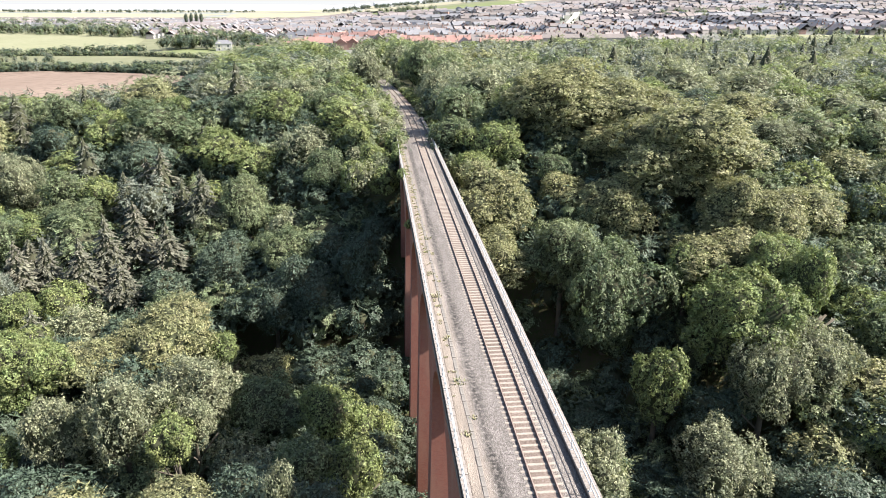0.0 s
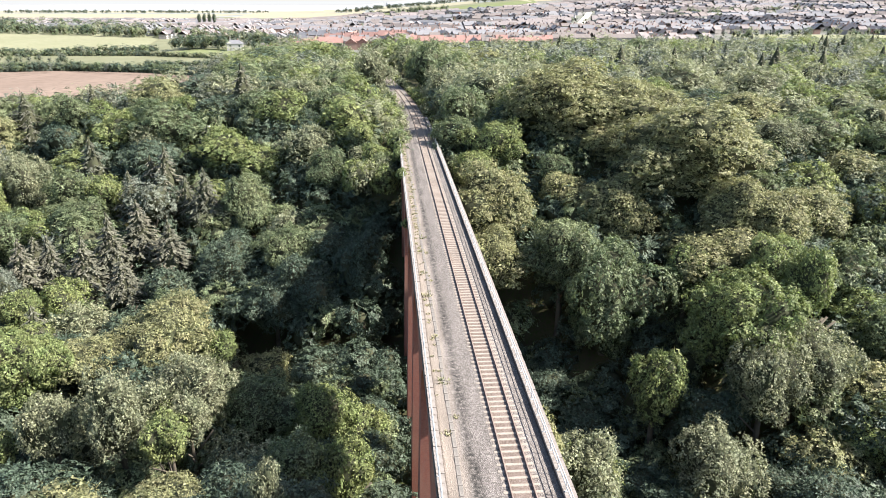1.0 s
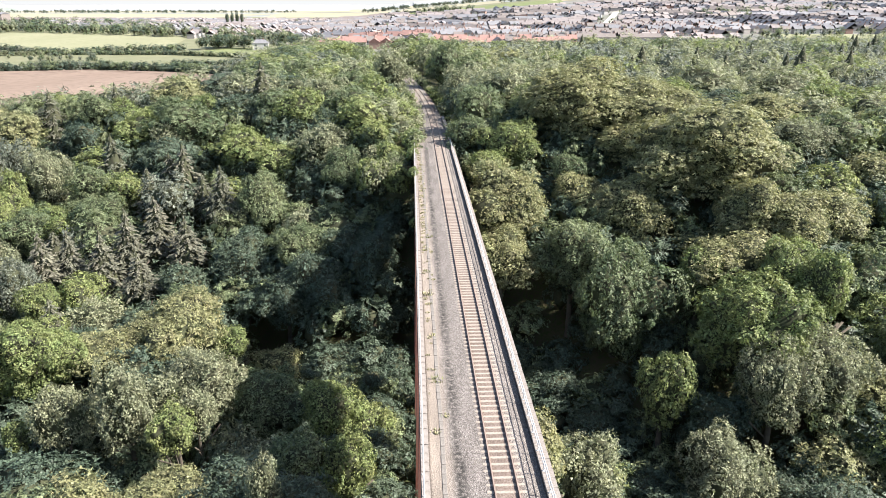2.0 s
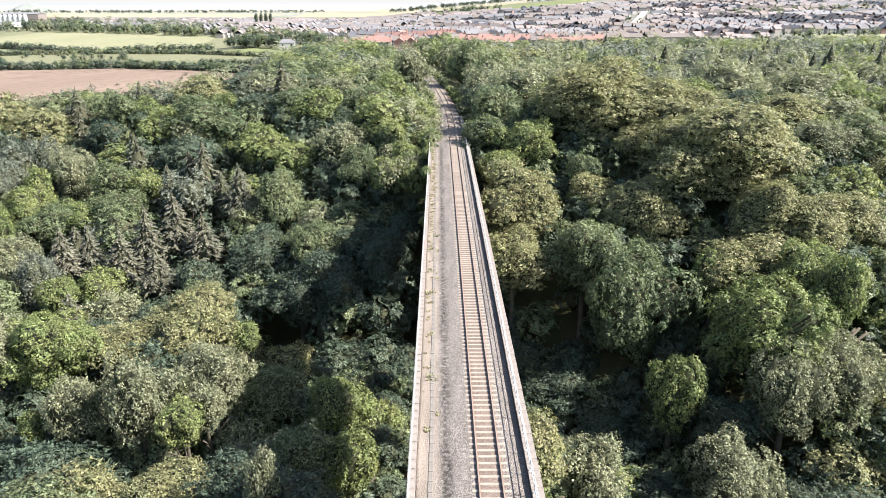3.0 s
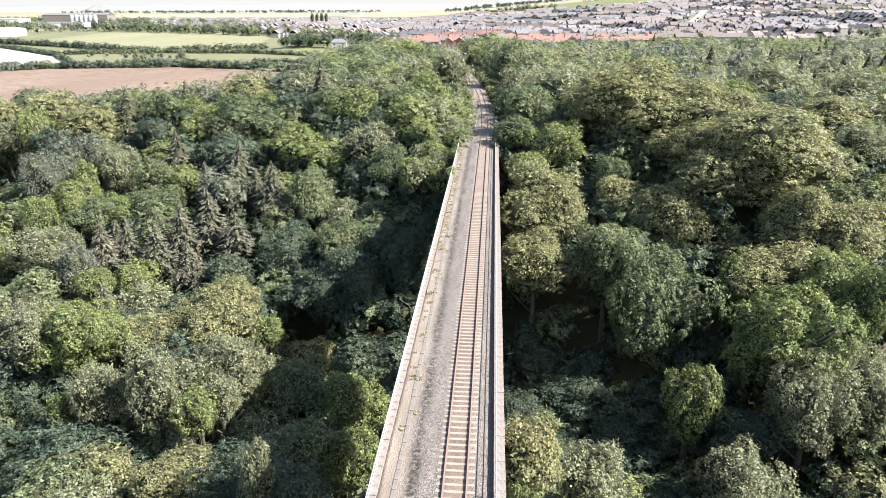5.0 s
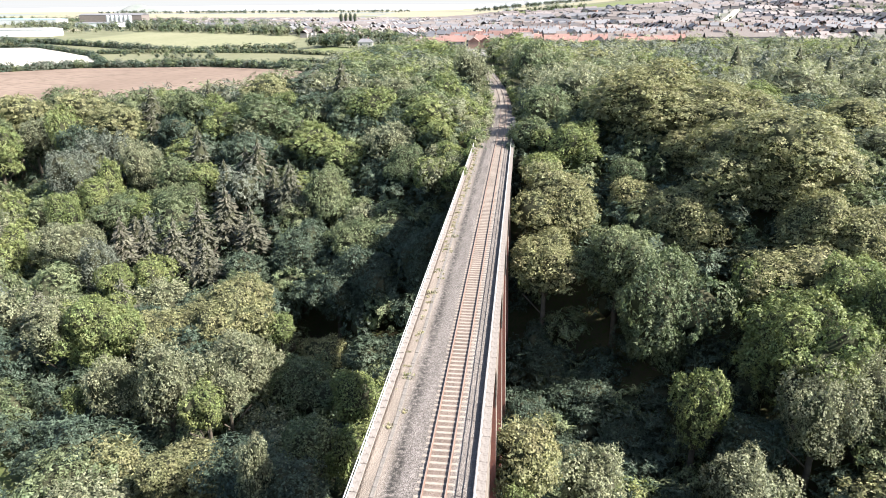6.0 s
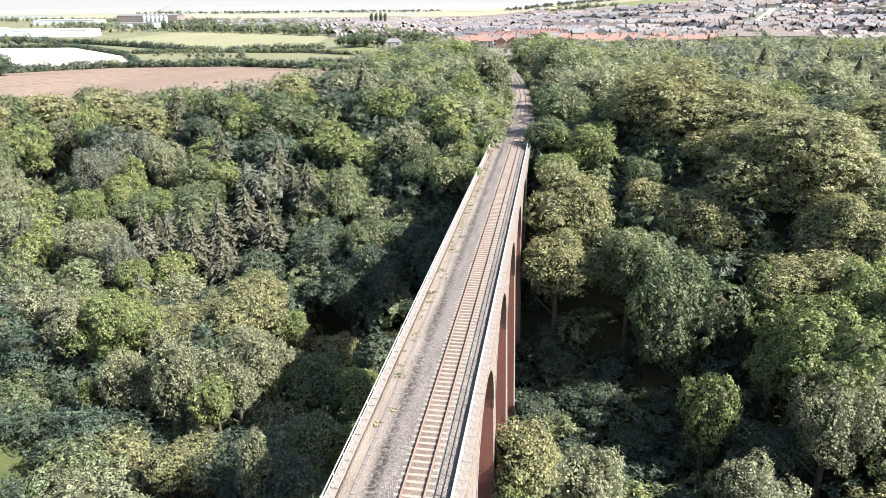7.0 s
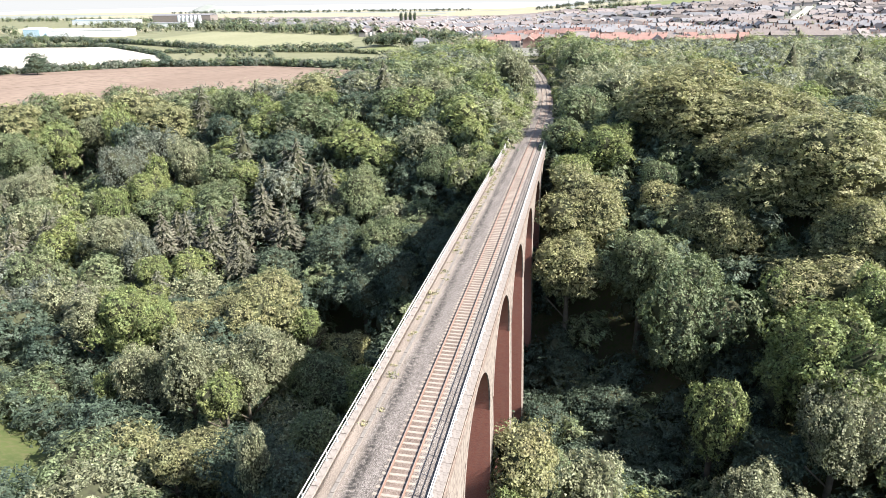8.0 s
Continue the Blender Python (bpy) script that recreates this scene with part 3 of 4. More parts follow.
def tree_form(kind, x, y, top, r, tall):
    """Foot, height, and the crown's own scale and lift."""
    g = ground_z(x, y) - 0.2
    h = max(top - g, 1.5 * r)
    if kind == "conifer":
        ch = min(h * 0.94, r * max(tall, 1.8) * 1.35)
        return g, h, (r * 1.55, r * 1.55, ch), h - ch
    rz = min(max(r * tall, 0.2 * h), h * 0.52)
    return g, h, (r, r, rz), h - rz


def tree(kind, x, y, top, r, lod, rnd, tall=1.0):
    g, h, size, lift = tree_form(kind, x, y, top, r, tall)
    label, cat = TREE_WORDS[kind]
    t = tagged(new(cat.replace(" ", "_")), label, cat)
    t.matrix_basis = pose(x, y, g, 0, 0, rnd.uniform(0, 360))
    share("trunk", rnd.choice(TRUNKS), t, Matrix.Diagonal((h, h, h * 0.8, 1)))
    share("crown", rnd.choice(CROWN[kind, lod]), t, Matrix.Translation((0, 0, lift)) @ Matrix.Diagonal((size[0] * rnd.uniform(0.9, 1.12), size[1] * rnd.uniform(0.9, 1.12), size[2], 1)))
    return t


class Woodland:
    """Many trees or bushes gathered into one mesh."""

    def __init__(self):
        self.v, self.l, self.t, self.i, self.n = [], [], [], [], 0

    def put(self, shape, at, size, turn, slot):
        v, l, t, inner = shape
        c, s = math.cos(turn), math.sin(turn)
        q = v * np.array(size)
        q = np.stack([q[:, 0] * c - q[:, 1] * s, q[:, 0] * s + q[:, 1] * c, q[:, 2]], 1) + np.array(at)
        self.v.append(q)
        self.l.append(l + self.n)
        self.t.append(t)
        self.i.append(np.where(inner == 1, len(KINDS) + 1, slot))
        self.n += len(v)

    def tree(self, kind, x, y, top, r, lod, rnd, trunk=True, tall=1.0):
        g, h, size, lift = tree_form(kind, x, y, top, r, tall)
        a = rnd.uniform(0, 6.28)
        self.put(rnd.choice(SHAPE[HABIT[kind], lod]), (x, y, g + lift), size, a, KINDS.index(kind))
        if trunk:
            self.put(rnd.choice(TRUNK_SHAPE), (x, y, g), (h, h, h * 0.8), a, len(KINDS))

    def finish(self, name, label, category, kind="stuff"):
        me = array_mesh(name, np.concatenate(self.v), np.concatenate(self.l), np.concatenate(self.t), [LEAF[k] for k in KINDS] + [BARK, SHADED_TWIGS], np.concatenate(self.i))
        return tagged(new(name, me), label, category, kind=kind)


# stands of single trees: x, y, height of the tip, crown radius, crown height to width
STANDS = []
STANDS.append(("conifer", [
    (-97.1, 182, 1.9, 3.8, 2.6), (-76.3, 165, -0.1, 4.6, 2.2), (-51.4, 173, 1.1, 3.1, 2.2), (-47.1, 198, 13.8, 4.7, 2.6),
    (-86.5, 196, 8.4, 3.1, 2.4), (-102.4, 192, 6.9, 3.4, 2), (-56.4, 154, -0.2, 4.3, 2.2), (-63.2, 150, -4.5, 3.2, 2.4),
    (-59.9, 155, -2.4, 3.3, 2.4), (-46.7, 147, -3.5, 3, 2.8), (-51.6, 150, -6.2, 3, 2.4), (-61.2, 131, -8.4, 3.1, 2.8),
    (-57.3, 136, -7.2, 3.2, 2.6), (-73.8, 123, -10.4, 2.5, 2.6), (-70.2, 126, -10.9, 2.8, 2.6), (-63.8, 125, -10.8, 2.8, 2.8),
    (-50.8, 133, -10.6, 2.9, 2.4), (-56.3, 122, -13.8, 2.5, 2.4),
]))
STANDS.append(("pine", [
    (-96.9, 164, -1.4, 4.3, 1.5), (-102.1, 160, -1.5, 4.2, 1.3), (-102.7, 152, -2.8, 5, 1.2), (-76.1, 117, -13.3, 3.6, 1.5),
]))
STANDS.append(("pale", [
    (-87.9, 158, -2.1, 4.7, 1.3), (-65.6, 174, 0.5, 4.3, 1), (-25.9, 160, 1.5, 5.7, 1.2), (-85.5, 122, -11.8, 5.2, 0.9),
    (-44.6, 146, -10.9, 3.7, 1.2), (-67.6, 92, -14.8, 4.1, 1), (-36.7, 90, -16.6, 5.3, 1.1), (-42.7, 80, -13.7, 3.9, 1.4),
    (-51.5, 81, -17.1, 3.2, 1.35), (-33.9, 80, -17.4, 2.3, 1.2), (-19.8, 55, -9.5, 1.6, 1.3), (43.5, 82, -13.8, 4.6, 1.3),
    (33.7, 74, -22.3, 5.2, 1), (52.7, 84, -13.5, 4.4, 1.3), (13.8, 66, -16.5, 4, 1.1), (74.1, 189, 12.3, 9.3, 1),
    (65.1, 144, 5.3, 4.2, 1.1), (74.4, 138, 2.8, 5.6, 1.4), (57.2, 188, 11.2, 6.3, 0.9),
]))
STANDS.append(("pale", [
    (97.9, 192, 9.7, 7.7, 0.9), (18.6, 182, 14.2, 9.2, 1), (-11.4, 220, 16.1, 5.2, 1.3), (-29.8, 195, 7.3, 6.3, 1),
    (9, 205, 11.1, 5.6, 1.3),
]))
STANDS.append(("bright", [
    (-75.9, 182, 2, 6.2, 0.9), (-61, 189, 6, 3.7, 1), (-83.1, 192, 4.5, 5, 0.9), (-116.3, 172, 2.7, 4.2, 1),
    (-93, 152, -5.4, 2.5, 1.4), (-94, 147, -9.1, 5.4, 0.9), (-92.2, 132, -8, 3.6, 0.9), (-81.2, 144, -11, 4.4, 1),
    (-70.6, 153, -6.3, 3.8, 1.1), (-45.7, 166, -0.7, 6, 1), (-37.7, 160, -1.7, 4.5, 1.1), (-33.9, 178, 2.4, 5.8, 1),
    (-69.4, 112, -15.9, 2.9, 1.2), (-62.1, 94, -13.4, 5.5, 1.1), (-57.6, 95, -16.1, 3.4, 0.9), (-36, 106, -21.3, 2.7, 1),
    (-57.2, 80, -21.3, 1.6, 1.6), (-35.3, 76, -17.3, 2.4, 1.2), (-18.3, 87, -20.5, 4.1, 1.1),
]))
STANDS.append(("bright", [
    (-12.5, 88, -25.1, 3.3, 1.2), (-13.6, 70, -17.4, 3.1, 1.3), (9, 135, 2, 3.8, 1), (15.3, 145, 3.8, 6.4, 0.8),
    (41.5, 105, -8.3, 3.4, 1.3), (44.2, 92, -6.8, 7, 1.1), (52.9, 98, -4.3, 5.5, 1), (30.2, 87, -17.3, 3.5, 1.6),
    (5.7, 58, -15, 1.9, 1), (53.7, 91, -3.5, 3.1, 1.2), (60.2, 178, 9.7, 5.7, 0.9), (98.2, 172, 5.9, 6.4, 1),
    (26.7, 165, 12.1, 7.4, 0.9), (43, 170, 10.5, 6, 0.9), (-15, 188, 11.1, 5.4, 1.2), (-9.4, 178, 6.7, 4, 1.2),
]))
STANDS.append(("green", [
    (-62.3, 179, 2.2, 7.3, 1), (-71.6, 192, 5.1, 4, 1), (-89.9, 190, 5.6, 4.3, 1), (-85.1, 142, -10.8, 4.8, 1),
    (-77, 153, -5.2, 4.1, 1), (-72.8, 145, -9, 5.4, 0.9), (-20.3, 152, -1.4, 4.5, 1), (-40.1, 182, 0.7, 5.3, 1),
    (-37.9, 148, -5.9, 5.2, 1.2), (-26.6, 130, -11.1, 4.9, 1.1), (-32.9, 136, -14.8, 4, 1), (-44.5, 112, -16.2, 4.5, 1),
    (-27.1, 92, -21.7, 5.2, 1.1), (-19, 69, -16.5, 3.6, 1.2), (25.1, 134, 1.2, 3.3, 1), (21.6, 111, -4.7, 6, 1),
    (28.4, 106, -5.9, 7.6, 1.5), (64.5, 132, 4.6, 4.1, 1), (9.7, 164, 11.1, 6.3, 1.3),
]))
STANDS.append(("green", [
    (6.6, 150, 5.9, 4.1, 1.2), (38.4, 180, 11.2, 7.2, 0.9), (-20.5, 182, 7.4, 5.8, 1.1), (7.4, 256, 14.8, 6.5, 1.4),
    (14, 235, 13.5, 6, 1.2),
]))
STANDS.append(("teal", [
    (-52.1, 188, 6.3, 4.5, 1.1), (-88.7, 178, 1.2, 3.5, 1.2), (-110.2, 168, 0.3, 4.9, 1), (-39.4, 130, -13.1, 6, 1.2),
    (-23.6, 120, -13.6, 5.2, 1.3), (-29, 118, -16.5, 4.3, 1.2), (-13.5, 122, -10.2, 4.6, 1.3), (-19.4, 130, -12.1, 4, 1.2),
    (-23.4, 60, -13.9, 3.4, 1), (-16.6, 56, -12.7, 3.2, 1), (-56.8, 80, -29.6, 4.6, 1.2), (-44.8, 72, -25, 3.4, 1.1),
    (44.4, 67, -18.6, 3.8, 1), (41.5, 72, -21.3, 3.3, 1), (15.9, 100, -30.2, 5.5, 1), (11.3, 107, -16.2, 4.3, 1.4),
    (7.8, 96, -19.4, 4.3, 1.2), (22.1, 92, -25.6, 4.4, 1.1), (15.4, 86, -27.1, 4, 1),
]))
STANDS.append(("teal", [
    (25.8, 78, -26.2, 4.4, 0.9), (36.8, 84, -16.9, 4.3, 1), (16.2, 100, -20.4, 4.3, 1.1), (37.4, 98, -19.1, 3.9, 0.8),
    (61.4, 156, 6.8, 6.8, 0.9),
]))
STANDS.append(("olive", [
    (-72.8, 204, 8.8, 5.9, 0.8), (-117.8, 182, 6.3, 7, 0.8), (-105.2, 178, 4.2, 5.8, 0.8), (-52.2, 98, -17.5, 4.5, 0.8),
    (-43.3, 104, -14.3, 6, 1), (-29.1, 108, -26.7, 3.1, 1), (-32.4, 66, -19.2, 4, 0.8), (-34.1, 62, -17.9, 2.4, 0.9),
    (11.9, 126, 0.9, 7.7, 1), (26, 129, -1.6, 4.9, 1.2), (30.3, 153, 10.5, 10.8, 0.8), (43.6, 150, 9.2, 9.4, 0.9),
    (37.9, 139, 5.8, 5.2, 1.1), (49, 127, 4.9, 11.6, 0.95), (33.3, 121, -0.7, 5.8, 1), (52.5, 113, 1.1, 5.3, 1),
    (58.8, 111, -1, 5.2, 0.9), (9.5, 112, -7.3, 5, 1), (50.6, 109, -4.6, 8.5, 0.8),
]))
STANDS.append(("olive", [
    (6.4, 64, -11.5, 3.4, 1.2), (67, 115, -1.2, 6, 1), (73.7, 156, 8.5, 6.8, 0.9),
]))
STANDS.append(("olive", [(-151.6, 172, 4.5, 7.4, 0.9), (-140.6, 190, 5, 7.6, 0.9)]))
STANDS.append(("green", [(-148.9, 182, 4.6, 6.7, 0.9), (-130.7, 197, 5.7, 7.4, 0.9), (-136.4, 155, -0.8, 6.5, 0.9)]))
STANDS.append(("bright", [(-132.8, 166, -0.4, 6.2, 0.9)]))
STANDS.append(("pale", [(-121.2, 140, -7.4, 6.2, 0.9), (-130.6, 178, -0.7, 5.9, 0.9)]))
rnd = random.Random(21)
known = []
for kind, rows in STANDS:
    for x, y, top, r, tall in rows:
        r = r * (1.0 if kind == "conifer" else 1.12)
        if kind == "teal" and y < 112 and x > 3:
            top -= 9.0 if x < 28 else 6.0
            r *= 0.85
        known.append((x, y, top, r))
        tree(kind, x, y, top, r, "big" if r > 4.8 and y < 160 else "near" if y < 150 else "mid", rnd, tall)
KN = np.array(known)


def wood_edge(y):
    """Western limit of the wood, where the ploughed field begins."""
    line = [(0, -260), (180, -260), (203, -205), (220, -105), (232, -62), (330, -84), (460, -60)]
    for (a, xa), (b, xb) in zip(line, line[1:]):
        if y <= b:
            return xa + (xb - xa) * (y - a) / (b - a)
    return -60


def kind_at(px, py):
    # dark leaves are picked for shaded places, so colour carries some of the shade
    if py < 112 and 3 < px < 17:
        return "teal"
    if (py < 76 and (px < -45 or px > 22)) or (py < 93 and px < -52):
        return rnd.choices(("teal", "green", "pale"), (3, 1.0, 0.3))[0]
    if py > 148 and abs(px - track_x(py)) < 24:
        return rnd.choices(("bright", "pale", "green"), (2, 2.2, 0.8))[0]
    if py > 198 and px > 42:
        return rnd.choices(("conifer", "pine", "green", "pale", "bright"), (2.0, 1.8, 0.9, 2.2, 1.2))[0]
    if px > 60 or (px > 20 and py > 180):
        return rnd.choices(("pine", "green", "pale", "bright", "olive"), (1.2, 1.2, 2.6, 1.5, 0.7) if py > 165 else (0.1, 1.2, 1.8, 2, 1.6))[0]
    if px < -25 and py > 95:
        return rnd.choices(("conifer", "pine", "green", "pale", "bright", "teal"), (1.1 if py < 150 else 0.25, 1.5, 1.6, 1.2, 1.1, 1.3))[0]
    if py > 160:
        return rnd.choices(("green", "pale", "bright", "teal"), (1.3, 1.8, 1.5, 0.4))[0]
    if px > 20:
        return rnd.choices(("green", "pale", "bright", "teal", "olive"), (1.0, 1.6, 1.4, 0.3, 1.6))[0]
    return rnd.choices(("green", "pale", "bright", "teal", "olive"), (1.2, 1.2, 0.6, 2, 0.7))[0]


wood = Woodland()
single = 0
y = 34.0
while y < 440:
    step = 7.2 + 0.007 * y + (1.2 if y > 190 else 0)
    x = -1.0 * y - 35
    while x < 0.72 * y + 30:
        px, py = x + rnd.uniform(-0.4, 0.4) * step, y + rnd.uniform(-0.4, 0.4) * step
        x += step
        r = rnd.uniform(0.5, 0.85) * step
        if px < wood_edge(py) + 2 or -((5.0 if py < 150 else 5.6) + 1.05 * r) < px - track_x(py) + (1 if py < 150 else 0) < (5.0 if py < 150 else 4.6) + 1.05 * r:
            continue
        if (px + 68) ** 2 / 400 + (py - 60) ** 2 / 210 < 1.0 or py > 405 + 0.1 * px:
            continue
        d = np.hypot(KN[:, 0] - px, KN[:, 1] - py)
        if (d < 0.9 * KN[:, 3] + 0.5 * r).any():
            continue
        k = np.argsort(d)[:4]
        wgt = 1 / (d[k] + 3) ** 2
        # lower growth between the standing trees, lowest on the floor of the dene
        near_top = float((wgt * KN[k, 2]).sum() / wgt.sum()) - (3.0 if py < 135 else 2.0)
        if py < 112 and (px > 3 or -34 < px < 0):
            near_top -= 5
        elif py < 92:
            near_top -= 3
        land = ground_z(px, py)
        far_top = land + (12.5 if px > 0 else 10.5) - (5 if px < 115 else 1.5) * smooth((py - 320) / 70)
        a = smooth((d.min() - 12) / 25)
        top = near_top * (1 - a) + far_top * a + (rnd.uniform(-1.5, 1.2) if py < 150 else rnd.uniform(-3.2, 2.6))
        top = min(max(top, land + 4), land + 24)
        kind = kind_at(px, py)
        if kind == "conifer":
            r *= 0.6
            top += 1.8
        if py < 125 and single < 150:
            tree(kind, px, py, top, r, "mid", rnd)
            single += 1
        else:
            wood.tree(kind, px, py, top, r, "mid" if py < 135 else "far" if py < 215 else "dist", rnd, py < 170)
    y += step * 0.9
for i in range(110):
    py = rnd.uniform(138, 235)
    r = rnd.uniform(2.0, 3.2)
    side = rnd.choice((-1, -1, 1))
    px = track_x(py) + (-(5.4 + r + rnd.uniform(0, 8)) if side < 0 else 4.0 + r + rnd.uniform(0, 5))
    wood.tree(rnd.choices(("bright", "pale", "green"), (2, 2, 1.2))[0], px, py, rnd.uniform(-1.5, 3.5) - 6 * smooth((150 - py) / 30), r, "far", rnd, False)
y = 40.0
while y < 225:
    x = -0.74 * y - 25
    while x < 0.74 * y + 25:
        px, py = x + rnd.uniform(-2, 2), y + rnd.uniform(-2, 2)
        x += 5.6
        if abs(px - track_x(py) + 1.1) < 8.6 or px < wood_edge(py) + 4 or (px + 68) ** 2 / 400 + (py - 60) ** 2 / 210 < 1.0:
            continue
        d = np.hypot(KN[:, 0] - px, KN[:, 1] - py)
        k = np.argsort(d)[:3]
        land, r = ground_z(px, py), rnd.uniform(2.8, 4.2)
        top = max(land + 4, min(float(KN[k, 2].mean()) - (5.5 if py > 112 else 9.5), land + 14)) + rnd.uniform(-1, 1)
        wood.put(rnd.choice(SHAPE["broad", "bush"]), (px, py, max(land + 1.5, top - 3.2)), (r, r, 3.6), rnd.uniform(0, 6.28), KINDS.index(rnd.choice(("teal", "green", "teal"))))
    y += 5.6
# low growth close under the piers, mostly in the dark green leaf
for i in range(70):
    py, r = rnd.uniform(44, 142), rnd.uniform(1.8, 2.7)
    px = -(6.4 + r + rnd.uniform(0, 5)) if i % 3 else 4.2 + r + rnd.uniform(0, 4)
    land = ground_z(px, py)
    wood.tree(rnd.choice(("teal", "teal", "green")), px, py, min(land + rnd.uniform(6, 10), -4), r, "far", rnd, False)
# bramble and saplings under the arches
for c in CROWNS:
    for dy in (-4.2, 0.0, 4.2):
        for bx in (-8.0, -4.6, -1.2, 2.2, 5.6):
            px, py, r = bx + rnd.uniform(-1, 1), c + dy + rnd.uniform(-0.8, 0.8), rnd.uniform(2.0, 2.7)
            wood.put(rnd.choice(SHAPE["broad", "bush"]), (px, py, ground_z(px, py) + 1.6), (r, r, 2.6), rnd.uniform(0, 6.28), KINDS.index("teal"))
wood.finish("woodland", "dense mixed woodland of broadleaf trees and conifers", "woodland")


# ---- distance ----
# an added strip that glows, standing for the bright hazy sky
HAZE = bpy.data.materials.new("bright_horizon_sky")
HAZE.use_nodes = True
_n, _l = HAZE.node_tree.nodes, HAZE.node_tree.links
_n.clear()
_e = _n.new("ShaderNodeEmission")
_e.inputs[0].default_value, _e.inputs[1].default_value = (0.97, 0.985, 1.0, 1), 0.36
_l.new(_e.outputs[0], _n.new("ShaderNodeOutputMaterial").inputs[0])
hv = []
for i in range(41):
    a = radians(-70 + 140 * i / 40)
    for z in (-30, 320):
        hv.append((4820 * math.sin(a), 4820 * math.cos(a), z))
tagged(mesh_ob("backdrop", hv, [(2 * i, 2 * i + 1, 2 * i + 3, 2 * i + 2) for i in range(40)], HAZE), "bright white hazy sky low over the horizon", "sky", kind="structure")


# ---- farmland ----
def crop_mat(name, a, b_, c, rows=0.0):
    return mottled(name, a, b_, c, 0.02, 0.25, 0.95, 0.3, 0.1, 0.1, (1, 0.25, 1) if rows else None)


PLOUGH = crop_mat("ploughed_soil", (0.235, 0.175, 0.138), (0.285, 0.217, 0.172), (0.2, 0.15, 0.118), 1)
STUBBLE = crop_mat("pale_stubble", (0.612, 0.578, 0.493), (0.663, 0.629, 0.544), (0.561, 0.51, 0.425), 1)
CROP = crop_mat("ripening_crop", (0.265, 0.265, 0.165), (0.3, 0.295, 0.19), (0.235, 0.24, 0.135), 1)
PASTURE = crop_mat("green_pasture", (0.175, 0.205, 0.095), (0.22, 0.24, 0.12), (0.15, 0.175, 0.075))
STRAW = crop_mat("far_straw_field", (0.34, 0.31, 0.22), (0.39, 0.36, 0.26), (0.3, 0.28, 0.19))


def field(name, corners, mat, label, n=14, lift=0.25):
    """A patch of land between four corners, draped over the ground."""
    a, b, c, d = [Vector(p) for p in corners]
    v = []
    for j in range(n + 1):
        for i in range(n + 1):
            p = (a.lerp(b, i / n)).lerp(d.lerp(c, i / n), j / n)
            v.append((p.x, p.y, ground_z(p.x, p.y) + lift))
    f = [(j * (n + 1) + i, j * (n + 1) + i + 1, (j + 1) * (n + 1) + i + 1, (j + 1) * (n + 1) + i) for j in range(n) for i in range(n)]
    return tagged(mesh_ob(name, v, f, mat, smooth=True), label, "field", kind="structure")


field("ploughed_field", [(-360, 110), (-40, 205), (-100, 392), (-200, 444)], PLOUGH, "bare reddish brown ploughed field", 40, 0.45)
field("ploughed_field", [(-600, 140), (-362, 108), (-200, 444), (-345, 352)], PLOUGH, "bare reddish brown ploughed field", 40, 0.5)
field("ploughed_field", [(-345, 354), (-200, 440), (-201, 451), (-288, 433)], PLOUGH, "bare reddish brown ploughed field beside a hedge", 14, 0.6)
field("ploughed_field", [(-200, 442), (-100, 390), (-97, 400), (-146, 432)], PLOUGH, "bare reddish brown ploughed field beside a hedge", 14, 0.6)
field("stubble_field", [(-344, 528), (-600, 556), (-600, 582), (-433, 596)], STUBBLE, "bleached pale stubble field", 14, 0.3)
field("stubble_field", [(-470, 330), (-300, 478), (-344, 530), (-600, 560)], STUBBLE, "bleached pale stubble field")
field("crop_field", [(-453, 642), (-284, 562), (-203, 590), (-240, 756)], CROP, "pale yellow-green crop field", 14, 0.5)
field("crop_field", [(-453, 642), (-240, 756), (-305, 880), (-500, 892)], CROP, "pale yellow-green crop field", 14, 0.54)
field("pasture", [(-190, 562), (-126, 538), (-96, 598), (-158, 607)], PASTURE, "green pasture beside the white farmhouse")
field("lane_verge", [(-300, 452), (-100, 412), (-100, 440), (-290, 490)], STRAW, "grassy strip between two hedges")
field("clearing", [(-96, 46), (-48, 44), (-48, 76), (-92, 84)], MEADOW, "sunlit grassy clearing in the wood", lift=0.35)
for c, mat, lab in (
    ([(-900, 900), (-620, 850), (-640, 1040), (-980, 1100)], STRAW, "pale harvested field near the works"),
    ([(-1500, 1700), (-500, 1750), (-420, 2300), (-1700, 2400)], STRAW, "bleached field on the far rise"),
    ([(-380, 1800), (250, 1900), (300, 2500), (-450, 2500)], STRAW, "straw-coloured field on the far rise"),
    ([(0, 1500), (330, 1560), (360, 1750), (-60, 1700)], PASTURE, "green field above the town"),
    ([(330, 1640), (760, 1700), (800, 1900), (340, 1880)], STRAW, "straw field on the hilltop above the town"),
    ([(330, 660), (520, 640), (560, 690), (350, 712)], CROP, "pale open grass between wood and town"),
    ([(-2400, 2500), (400, 2600), (500, 3300), (-2600, 3300)], STRAW, "pale straw-coloured distant field"),
):
    field("far_field", c, mat, lab)


